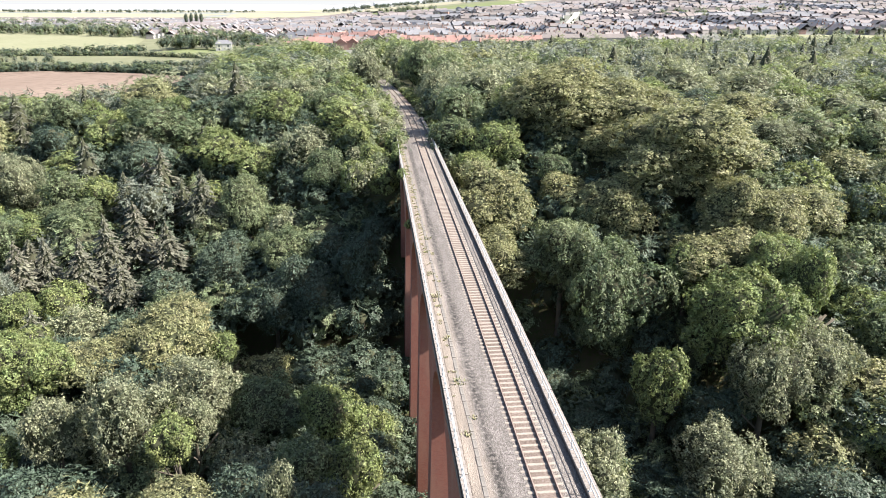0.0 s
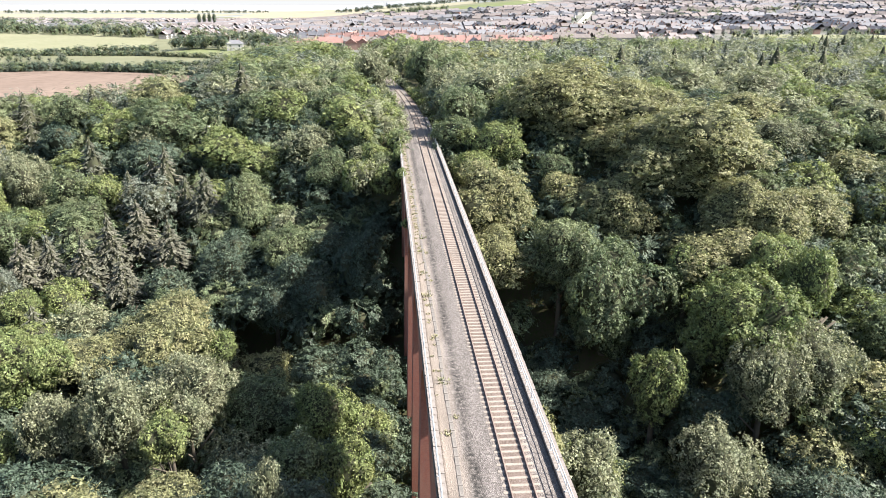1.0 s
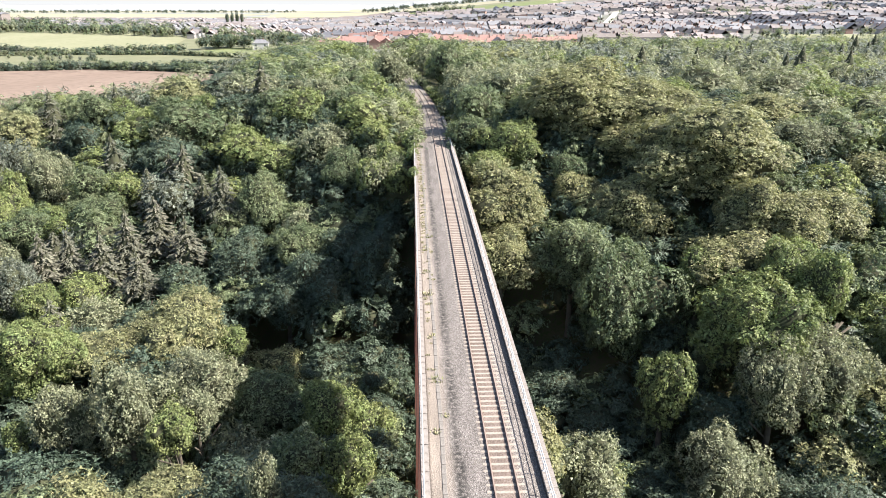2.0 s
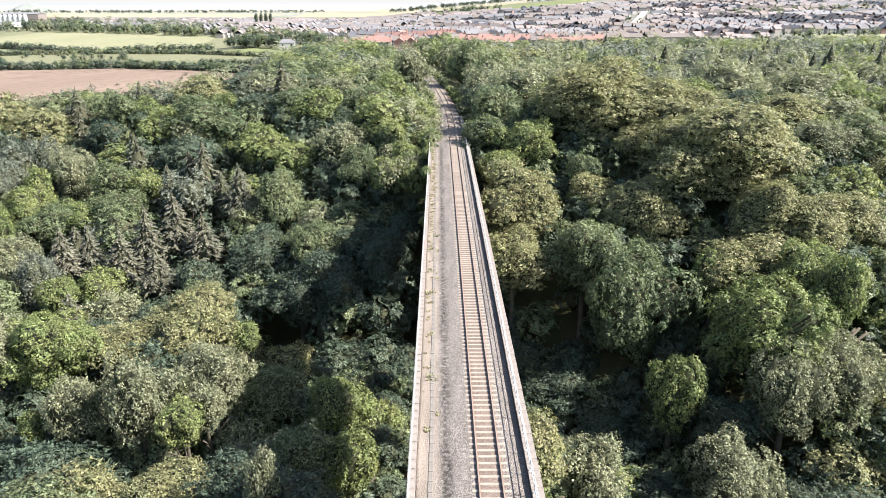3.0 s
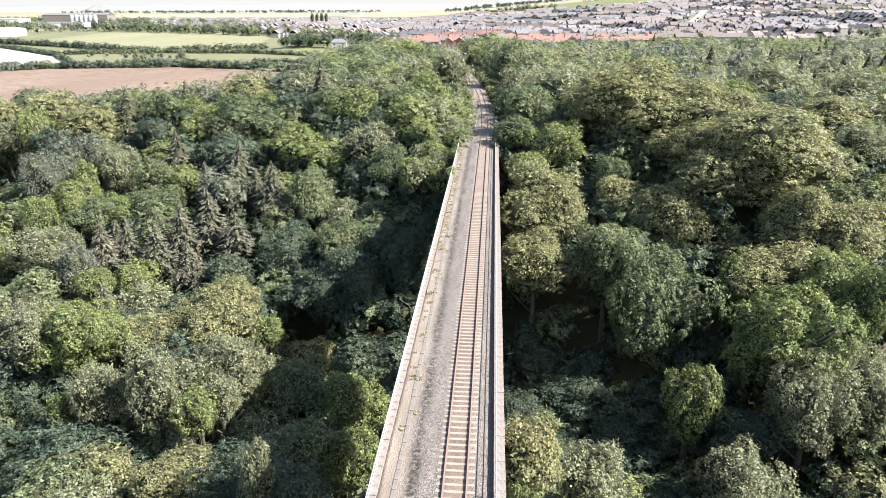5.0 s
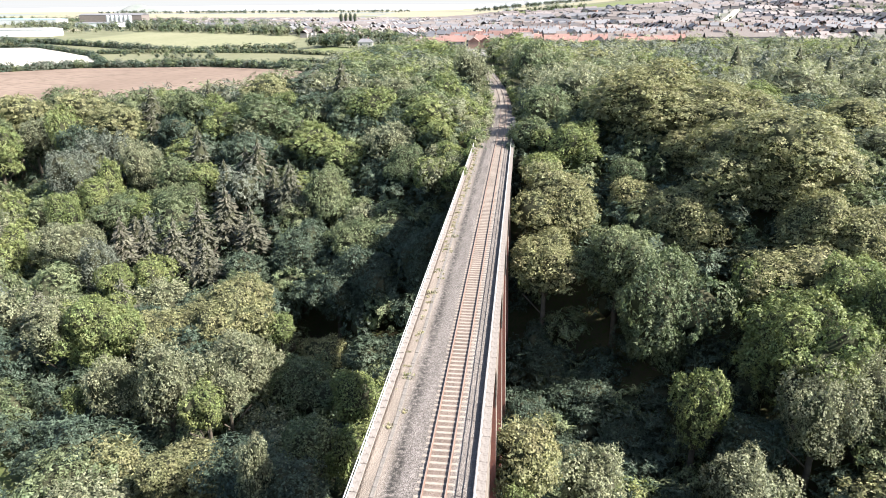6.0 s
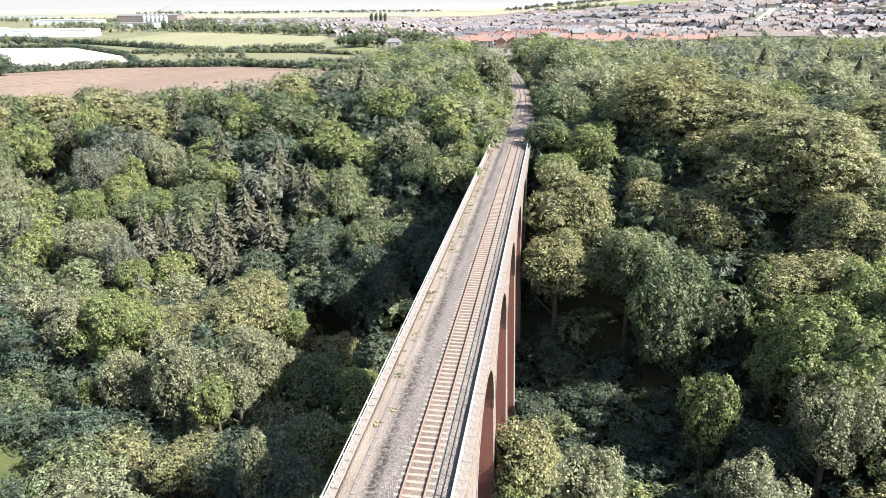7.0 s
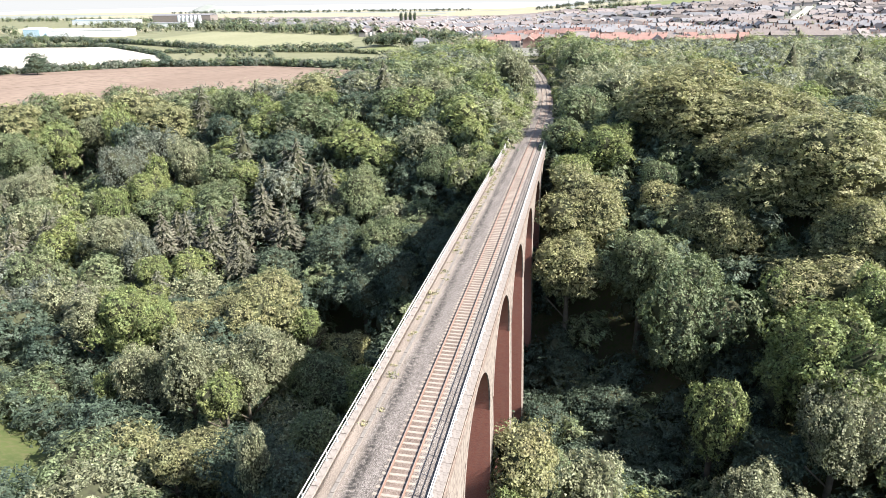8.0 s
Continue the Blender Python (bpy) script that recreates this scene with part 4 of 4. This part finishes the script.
def hedge(points, label, r=2.3, h=3.6, gap=0.0, kinds=("green", "teal", "pine", "teal")):
    w = Woodland()
    hr = random.Random(int(abs(points[0][0]) * 7 + points[0][1]))
    for (xa, ya), (xb, yb) in zip(points, points[1:]):
        n = int(math.hypot(xb - xa, yb - ya) / (r * 0.6))
        for i in range(n):
            if hr.random() < gap:
                continue
            x, y = xa + (xb - xa) * i / n + hr.uniform(-0.8, 0.8), ya + (yb - ya) * i / n + hr.uniform(-0.8, 0.8)
            k = hr.uniform(0.75, 1.35)
            w.put(hr.choice(SHAPE["broad", "bush" if y < 460 else "speck"]), (x, y, ground_z(x, y) + h * k * 0.42), (r * k, r * k, h * k * 0.58), hr.uniform(0, 6.28), KINDS.index(hr.choice(kinds)))
    return w.finish("hedgerow", label, "hedge")


hedge([(-98, 398), (-145, 430), (-200, 449), (-286, 431), (-315, 397), (-345, 358), (-480, 300)], "tall dark green hedgerow along the ploughed field", 3.2, 4.6)
hedge([(-100, 450), (-128, 534), (-192, 556), (-284, 556), (-345, 545)], "hedgerow on the far side of a grassy lane", 2.4, 3.2, 0.0, ("green", "teal", "pale"))
hedge([(-302, 484), (-344, 534), (-433, 596), (-600, 580)], "hedgerow behind the pale stubble field", 2.6, 3.4)
hedge([(-192, 588), (-240, 575), (-284, 558), (-360, 595), (-453, 640), (-620, 700)], "hedgerow with small trees before the crop field", 3.0, 4.6, 0.1)
hedge([(-66, 505), (-165, 478)], "low hedgerow bordering the green pasture", 2.4, 3.2)
far = Woodland()
fr = random.Random(8)


# bluer leaf kinds: some of the distance haze is put into their colour
def belt(x0, y0, x1, y1, width, count, h=9, kinds=("green", "teal", "pine", "pale")):
    for i in range(count):
        t = fr.random()
        x, y = x0 + (x1 - x0) * t + fr.uniform(-1, 1) * width, y0 + (y1 - y0) * t + fr.uniform(-1, 1) * width
        k = fr.uniform(0.65, 1.25)
        far.tree(fr.choice(kinds), x, y, ground_z(x, y) + h * k, h * k * fr.uniform(0.36, 0.52), "dist" if y < 620 else "speck", fr, False)


belt(-220, 790, -580, 990, 26, 190, 11)
belt(-290, 472, -110, 434, 11, 30, 4.5)
belt(-300, 528, -230, 512, 16, 30, 4.0)
belt(-100, 640, -190, 760, 16, 60, 10)
belt(-185, 600, -138, 612, 12, 22, 10)
belt(-118, 600, -85, 604, 6, 8, 8)
belt(-700, 560, -480, 620, 30, 60, 9)
belt(-800, 640, -520, 600, 30, 70, 9)
belt(-560, 900, -900, 1200, 50, 150, 9)
belt(-300, 1000, -700, 1300, 60, 200, 10)
belt(-700, 1400, -1500, 1600, 60, 230, 10)
belt(-1300, 900, -700, 820, 40, 70, 10)
belt(-50, 1500, 120, 1520, 25, 50, 12)
belt(250, 1900, 700, 2000, 30, 220, 15, ("teal", "pine"))
belt(-150, 2450, 350, 2500, 30, 200, 13, ("teal", "pine"))
belt(-1500, 2450, -400, 2500, 40, 260, 11, ("teal", "pine"))
belt(300, 640, 520, 690, 20, 40, 8)
belt(430, 1000, 700, 1150, 60, 70, 10)

# the solitary oak beside the stubble field, and a row of poplars
oak = tree("teal", -315, 367, ground_z(-315, 367) + 13.8, 6.6, "mid", rnd)
tagged(oak, "solitary dark oak standing at the edge of a ploughed field", "oak tree")
for i in range(4):
    x, y = -296 + 7 * i, 1150 + 3 * i
    g, h, size, lift = tree_form("teal", x, y, ground_z(x, y) + 21, 2.6, 4.0)
    t = tagged(new("poplar_tree"), "tall narrow dark poplar among the houses", "poplar tree", "row of poplars")
    t.location = (x, y, g)
    share("trunk", TRUNKS[0], t, Matrix.Diagonal((h, h, h * 0.8, 1)))
    share("crown", CROWN["teal", "mid"][i % 3], t, Matrix.Translation((0, 0, 11.5)) @ Matrix.Diagonal((2.8, 2.8, 10, 1)))

# ---- town ----
def roof_mat(name, a, b_):
    a, b_ = tuple(k * 0.84 for k in a), tuple(k * 0.84 for k in b_)
    return mottled(name, a, b_, tuple(k * 0.75 for k in a), 0.4, 3, 0.85, 0.3, 0.03)


ROOFS = [roof_mat("red_pantiles", (0.4, 0.24, 0.205), (0.46, 0.285, 0.245)), roof_mat("brown_tiles", (0.265, 0.23, 0.215), (0.315, 0.275, 0.255)),
         roof_mat("grey_slates", (0.25, 0.25, 0.265), (0.31, 0.305, 0.32)), roof_mat("pink_grey_tiles", (0.32, 0.28, 0.275), (0.375, 0.335, 0.32))]
WALLS = [mottled("cream_render", (0.33, 0.3, 0.285), (0.37, 0.34, 0.325), (0.28, 0.26, 0.245), 0.3, 3, 0.9), mottled("white_render", (0.47, 0.455, 0.44), (0.52, 0.505, 0.49), (0.4, 0.385, 0.37), 0.3, 3, 0.9),
         mottled("house_brick", (0.34, 0.22, 0.18), (0.4, 0.27, 0.225), (0.28, 0.18, 0.145), 0.3, 6, 0.9)]
GLASS, _n, _l, _b = node_mat("window_glass", 0.08, 0.5)
_b.inputs["Base Color"].default_value = (0.05, 0.06, 0.07, 1)


def roof_parts(w, d, h, rise, hip=0.0, over=0.35):
    """A pitched roof with thickness, ridge along x."""
    x, y, t = w / 2 + over, d / 2 + over, 0.18
    e = -over * rise / (d / 2)
    v = []
    for k in (0, t):
        v += [(-x, -y, h + e + k), (x, -y, h + e + k), (x, y, h + e + k), (-x, y, h + e + k), (-x + hip, 0, h + rise + k), (x - hip, 0, h + rise + k)]
    f = [(6, 7, 11, 10), (8, 9, 10, 11), (7, 8, 11), (9, 6, 10), (0, 4, 5, 1), (2, 5, 4, 3), (1, 5, 2), (3, 4, 0)]
    f += [(0, 1, 7, 6), (1, 2, 8, 7), (2, 3, 9, 8), (3, 0, 6, 9)]
    return v, f


def wall_parts(w, d, h, rise, gable=True):
    x, y = w / 2, d / 2
    v = [(-x, -y, -1.5), (x, -y, -1.5), (x, y, -1.5), (-x, y, -1.5), (-x, -y, h), (x, -y, h), (x, y, h), (-x, y, h)]
    f = [(0, 1, 5, 4), (1, 2, 6, 5), (2, 3, 7, 6), (3, 0, 4, 7)]
    if gable:
        v += [(-x, 0, h + rise), (x, 0, h + rise)]
        f += [(5, 6, 9), (7, 4, 8)]
    else:
        f += [(4, 5, 6, 7)]
    return v, f


def chimney_parts(x, z, s=0.45):
    return joined([box(x - s, x + s, -s * 0.7, s * 0.7, z - 1.2, z + 1.0), box(x - s - 0.08, x + s + 0.08, -s * 0.7 - 0.08, s * 0.7 + 0.08, z + 1.0, z + 1.18),
                   box(x - 0.3, x - 0.08, -0.12, 0.12, z + 1.18, z + 1.6), box(x + 0.08, x + 0.3, -0.12, 0.12, z + 1.18, z + 1.6)])


WINDOW = joined([box(-0.62, 0.62, -0.05, 0.0, -0.7, 0.7)])


def house(x, y, turn, w, d, h, rise, wall, roof, label, group="houses on the edge of town", hip=0.0, windows=True):
    ho = thing("house", label, "house", group)
    ho.matrix_basis = pose(x, y, ground_z(x, y), 0, 0, turn)
    wall_ob = mesh_ob("wall", *wall_parts(w, d, h, rise, hip == 0), wall, ho)
    roof_ob = mesh_ob("roof", *roof_parts(w, d, h, rise, hip), roof, ho)
    mesh_ob("chimney", *chimney_parts(w / 2 - 0.6 - hip, h + rise), WALLS[2], roof_ob)
    if windows:
        for fx in (-0.28, 0.28):
            for z in ((1.3, 3.9) if h > 4 else (1.3,)):
                pane = mesh_ob("window", *WINDOW, GLASS, wall_ob)
                pane.location = (fx * w, -d / 2, z)
    return ho


tr = random.Random(14)
# red-roofed rows nearest the wood
for row, (yy, x0, x1) in enumerate(((522, -92, 96), (545, -88, 110), (568, -84, 125))):
    x = x0
    while x < x1:
        w = tr.choice((7.5, 9, 10.5))
        if tr.random() < 0.12:
            x += 6
            continue
        red = tr.random() < (0.8, 0.7, 0.35)[row]
        turn = tr.choice((0, 0, 0, 90)) + tr.uniform(-3, 3)
        rf = ROOFS[0] if red else tr.choice(ROOFS[1:])
        wl = tr.choice((0, 0, 1, 2, 2))
        words = ("cream rendered", "white rendered", "brick")[wl] + " town house with a " + ("red tiled" if red else "grey-brown tiled") + " roof"
        house(x + w / 2, yy + tr.uniform(-3, 3), turn, w, 8, 4.9, tr.uniform(2.6, 3.3), WALLS[wl], rf, words)
        x += w + tr.choice((0.3, 0.3, 2.5))
house(-129, 590, 8, 12.5, 8.5, 5.6, 2.6, WALLS[1], ROOFS[2], "white farmhouse with a hipped slate roof", "farmhouse", 3.2)


class Town:
    """The mass of the town, house by house, in one mesh."""

    def __init__(self):
        self.v, self.f, self.i = [], [], []

    def put(self, part, m, slot):
        o = len(self.v)
        self.v += [tuple(m @ Vector(p)) for p in part[0]]
        self.f += [tuple(q + o for q in g) for g in part[1]]
        self.i += [slot] * len(part[1])


town = Town()
DESIGNS = []
for w, d, h, rise in ((8.5, 7.5, 4.9, 2.8), (12, 8, 5.0, 3.0), (17, 8, 5.0, 2.8), (9, 9, 2.9, 2.8)):
    DESIGNS.append((w, wall_parts(w, d, h, rise), roof_parts(w, d, h, rise), chimney_parts(w / 2 - 0.8, h + rise),
                    joined([box(fx * w - 0.6, fx * w + 0.6, -d / 2 - 0.05, -d / 2, z - 0.65, z + 0.65) for fx in (-0.3, 0.3) for z in ((1.3, 3.8) if h > 4 else (1.4,))])))
by, singles = 606.0, 0
while by < 1500:
    bx = -0.62 * by - 60
    while bx < 0.8 * by + 60:
        left_limit = -78 - max(0, by - 600) * 0.85
        open_land = (0 < bx < 330 and by > 1420) or (310 < bx < 540 and 600 < by < 700) or bx < left_limit or (bx < -350 and by < 950)
        if not open_land:
            turn = tr.choice((0, 0, 0, 90, 90, 18, -25))
            style = tr.random()
            kinds = (0, 0, 1) if style < 0.5 else (2, 1, 0) if style < 0.75 else (3, 0)
            roof = tr.choice((1, 2, 3, 3, 1, 0 if by < 620 else 2))
            wall = tr.choice((0, 1, 2, 1))
            for row in (-1, 0, 1):
                s = -36.0
                while s < 36:
                    D = DESIGNS[tr.choice(kinds)]
                    s += D[0] / 2
                    if tr.random() > 0.12:
                        a = radians(turn)
                        lx, ly = s, row * 19 + tr.uniform(-1.5, 1.5)
                        x, y = bx + lx * math.cos(a) - ly * math.sin(a), by + lx * math.sin(a) + ly * math.cos(a)
                        if abs(x - 226 - (y - 852) * 0.3375) < 16 and 800 < y < 1190:
                            s += D[0]
                            continue
                        face = turn + tr.choice((0, 0, 0, 90, 180))
                        m = pose(x, y, ground_z(x, y) + 0.1, 0, 0, face)
                        if by < 680 and singles < 190:
                            singles += 1
                            wl = wall if tr.random() < 0.75 else tr.randrange(3)
                            words = ("cream rendered", "white rendered", "brick")[wl] + " house with a " + ("red", "brown", "grey slate", "pinkish grey")[roof] + " roof in a town street"
                            w, d, h, rise = ((8.5, 7.5, 4.9, 2.8), (12, 8, 5.0, 3.0), (17, 8, 5.0, 2.8), (9, 9, 2.9, 2.8))[DESIGNS.index(D)]
                            house(x, y, face, w, d, h, rise, WALLS[wl], ROOFS[roof], words, "houses in the town", 0.0, False)
                            s += D[0] / 2 + tr.choice((0.5, 3, 4))
                            continue
                        town.put(D[1], m, 4 + (wall if tr.random() < 0.75 else tr.randrange(3)))
                        town.put(D[2], m, roof if tr.random() < 0.8 else tr.choice((1, 2, 3)))
                        if by < 800:
                            town.put(D[3], m, 6)
                            town.put(D[4], m, 7)
                    s += D[0] / 2 + tr.choice((0.5, 3, 4))
            for i in range(tr.choice((3, 5, 8))):
                x, y = bx + tr.uniform(-42, 42), by + tr.uniform(-32, 32)
                k = tr.uniform(3.5, 7.5)
                far.tree(tr.choice(("green", "teal", "pine", "pale")), x, y, ground_z(x, y) + k, k * 0.45, "speck", tr, False)
        bx += 84
    by += 64
tagged(mesh_ob("town", town.v, town.f, ROOFS + WALLS + [GLASS], index=town.i), "small town of terraced and semi-detached houses on a slope", "town", kind="stuff")
far.finish("far_trees", "distant tree belts and garden trees", "trees")

# pale street climbing the hill
v, f = [], []
for i in range(21):
    t = i / 20
    x, y = 226 + 109 * t, 852 + 323 * t
    for s in (-5, 5):
        v.append((x + s, y, ground_z(x + s, y) + 0.7))
f = [(2 * i, 2 * i + 1, 2 * i + 3, 2 * i + 2) for i in range(20)]
tagged(mesh_ob("street", v, f, STUBBLE), "pale street climbing straight up through the town", "road", kind="structure")

# works and sheds on the plain
SHED = mottled("pale_sheeting", (0.74, 0.76, 0.78), (0.8, 0.81, 0.82), (0.64, 0.67, 0.7), 0.05, 0.6, 0.6)
BLUE = mottled("blue_sheeting", (0.36, 0.5, 0.6), (0.42, 0.55, 0.64), (0.3, 0.43, 0.52), 0.05, 0.6, 0.6)


def shed(x, y, turn, w, d, h, mat, roof, label, name="shed"):
    o = thing(name, label, "industrial building")
    o.matrix_basis = pose(x, y, ground_z(x, y), 0, 0, turn)
    mesh_ob("wall", *wall_parts(w, d, h, h * 0.18), mat, o)
    mesh_ob("roof", *roof_parts(w, d, h, h * 0.18), roof, o)
    return o


shed(-610, 800, 12, 95, 40, 8, SHED, SHED, "long white metal warehouse with a shallow roof", "warehouse")
shed(-668, 775, 12, 20, 30, 10, BLUE, SHED, "pale blue metal shed at the end of a warehouse")
shed(-800, 1330, 8, 120, 40, 16, ROOFS[1], ROOFS[2], "large grey-brown factory building", "factory")
shed(-960, 1300, 4, 130, 40, 9, SHED, BLUE, "long pale works building beside the factory")
shed(-700, 1120, 6, 70, 30, 7, SHED, ROOFS[2], "low pale industrial unit")
shed(-480, 1240, -5, 90, 30, 7, WALLS[0], ROOFS[3], "low cream industrial unit")
for i in range(6):
    x, y = -795 + 9 * i, 1298
    tank = thing("storage_silo", "white cylindrical storage silo beside the factory", "silo", "row of silos")
    tank.location = (x, y, ground_z(x, y))
    n = 14
    v = [(3.4 * math.cos(2 * math.pi * k / n), 3.4 * math.sin(2 * math.pi * k / n), z) for z in (-1, 15) for k in range(n)] + [(0, 0, 16.5)]
    f = [(k, (k + 1) % n, n + (k + 1) % n, n + k) for k in range(n)]
    mesh_ob("shell", v[:2 * n], f, SHED, tank)
    mesh_ob("cap", v[n:], [(k, (k + 1) % n, n) for k in range(n)], SHED, tank)
v = [(0, 0, 34)] + [(r * math.cos(a * 0.3927), r * math.sin(a * 0.3927), z) for r, z in ((45, 21), (105, -5)) for a in range(16)]
f = [(0, 1 + k, 1 + (k + 1) % 16) for k in range(16)] + [(1 + k, 17 + k, 17 + (k + 1) % 16, 1 + (k + 1) % 16) for k in range(16)]
heap = mesh_ob("hill", v, f, FARLAND, smooth=True)
heap.location = (-1560, 2760, ground_z(-1560, 2760))
tagged(heap, "grassed-over conical spoil heap on the skyline", "hill")

# ---- lineside details ----
v, f = box(-0.15, 0.15, -0.48, 0.48, -0.12, 0.04, 0.015)
trough = thing("cable_trough", "narrow concrete cable trough lying in the ballast", "cable trough")
lid = mesh_ob("trough_lid", v, f, TROUGH, trough)
lid.matrix_basis = pose(-3.83, 26, -0.24)
for i in range(1, 128):
    share("trough_lid", lid.data, trough, pose(-3.83 + 0.03 * math.sin(i * 0.4), 26 + i * 0.99, -0.245 + tr.uniform(-0.015, 0.01), 0, tr.uniform(-2, 2), tr.uniform(-1.2, 1.2)))


def tuft_arrays(rg, blades, spread, tall):
    v, f = [], []
    for i in range(blades):
        a, r = rg.uniform(0, 6.28), spread * math.sqrt(rg.random())
        x, y = r * math.cos(a), r * math.sin(a)
        b = rg.uniform(0, 6.28)
        w, hgt, le = rg.uniform(0.02, 0.05), tall * rg.uniform(0.5, 1.1), tall * rg.uniform(0.2, 0.9)
        o = len(v)
        dx, dy = math.cos(b), math.sin(b)
        v += [(x - dy * w, y + dx * w, -0.03), (x + dy * w, y - dx * w, -0.03), (x + dx * le * 0.5 + dy * w, y + dy * le * 0.5 - dx * w, hgt * 0.7), (x + dx * le * 0.5 - dy * w, y + dy * le * 0.5 + dx * w, hgt * 0.7), (x + dx * le, y + dy * le, hgt)]
        f += [(o, o + 1, o + 2, o + 3), (o + 3, o + 2, o + 4)]
    return v, f


WEED_GREEN, WEED_DRY = LEAF["olive"], mottled("dry_grass", (0.36, 0.325, 0.2), (0.42, 0.375, 0.25), (0.29, 0.3, 0.15), 1, 8, 0.9)
tg = np.random.default_rng(4)
TUFTS = [array_mesh("blades", *template(*tuft_arrays(tg, 40, s, t))[:3], [m]) for m in (WEED_GREEN, WEED_DRY) for s, t in ((0.5, 0.3), (0.36, 0.16))]
spots = [(-3.85, 52, 0, 1.1), (-4.2, 69.3, 2, 1.2), (-3.6, 88, 0, 1.1), (-4.25, 76, 1, 1.0), (-4.3, 83, 1, 1.1), (-4.0, 60, 3, 1.0), (-4.2, 45, 3, 1.0), (-3.4, 47, 3, 0.8)]
for i in range(230):
    y = tr.uniform(50, 152) if i % 3 == 0 else 78 + 74 * tr.random() ** 0.7
    spots.append((tr.gauss(-4.2, 0.33), y, tr.choice((3, 2, 3, 3, 1)), tr.uniform(0.3, 0.75)))
for x, y, k, s in spots:
    w = thing("weed_tuft", "pale green and straw-coloured weeds growing in ballast", "weed", "weeds on the disused side")
    w.matrix_basis = pose(max(-4.55, min(-2.6, x)), y, -0.24, 0, 0, tr.uniform(0, 360))
    share("leaves", TUFTS[(0, 1, 2, 3)[k]], w, Matrix.Diagonal((s, s, s, 1)))
# scrub along the line beyond the viaduct
scrub = Woodland()
for i in range(230):
    y = tr.uniform(150, 330)
    side = tr.choice((-1, -1, 1))
    x = track_x(y) + (tr.uniform(-6.8, -4.0) if side < 0 else tr.uniform(3.4, 6.2))
    k = tr.uniform(0.6, 1.9)
    scrub.put(tr.choice(SHAPE["broad", "bush"]), (x, y, -0.6 + 0.4 * k), (k, k, k), tr.uniform(0, 6.28), KINDS.index(tr.choice(("bright", "pale", "bright", "green"))))
scrub.finish("lineside_scrub", "bright green scrub and bramble beside the track", "scrub")
for x, y, z, k in ((-5.6, 121, 0.3, 1.0), (-5.5, 124, 0.0, 0.8), (-5.7, 140, -0.2, 1.3), (-5.5, 146, 0.2, 1.2), (-5.6, 98, -1.5, 0.7)):
    b = thing("parapet_bush", "small bush rooted in the stonework of the parapet", "bush", "bushes on the parapet")
    b.location = (x, y, z)
    share("leaves", CROWN["bright", "mid"][0], b, Matrix.Diagonal((k, k, k, 1)))
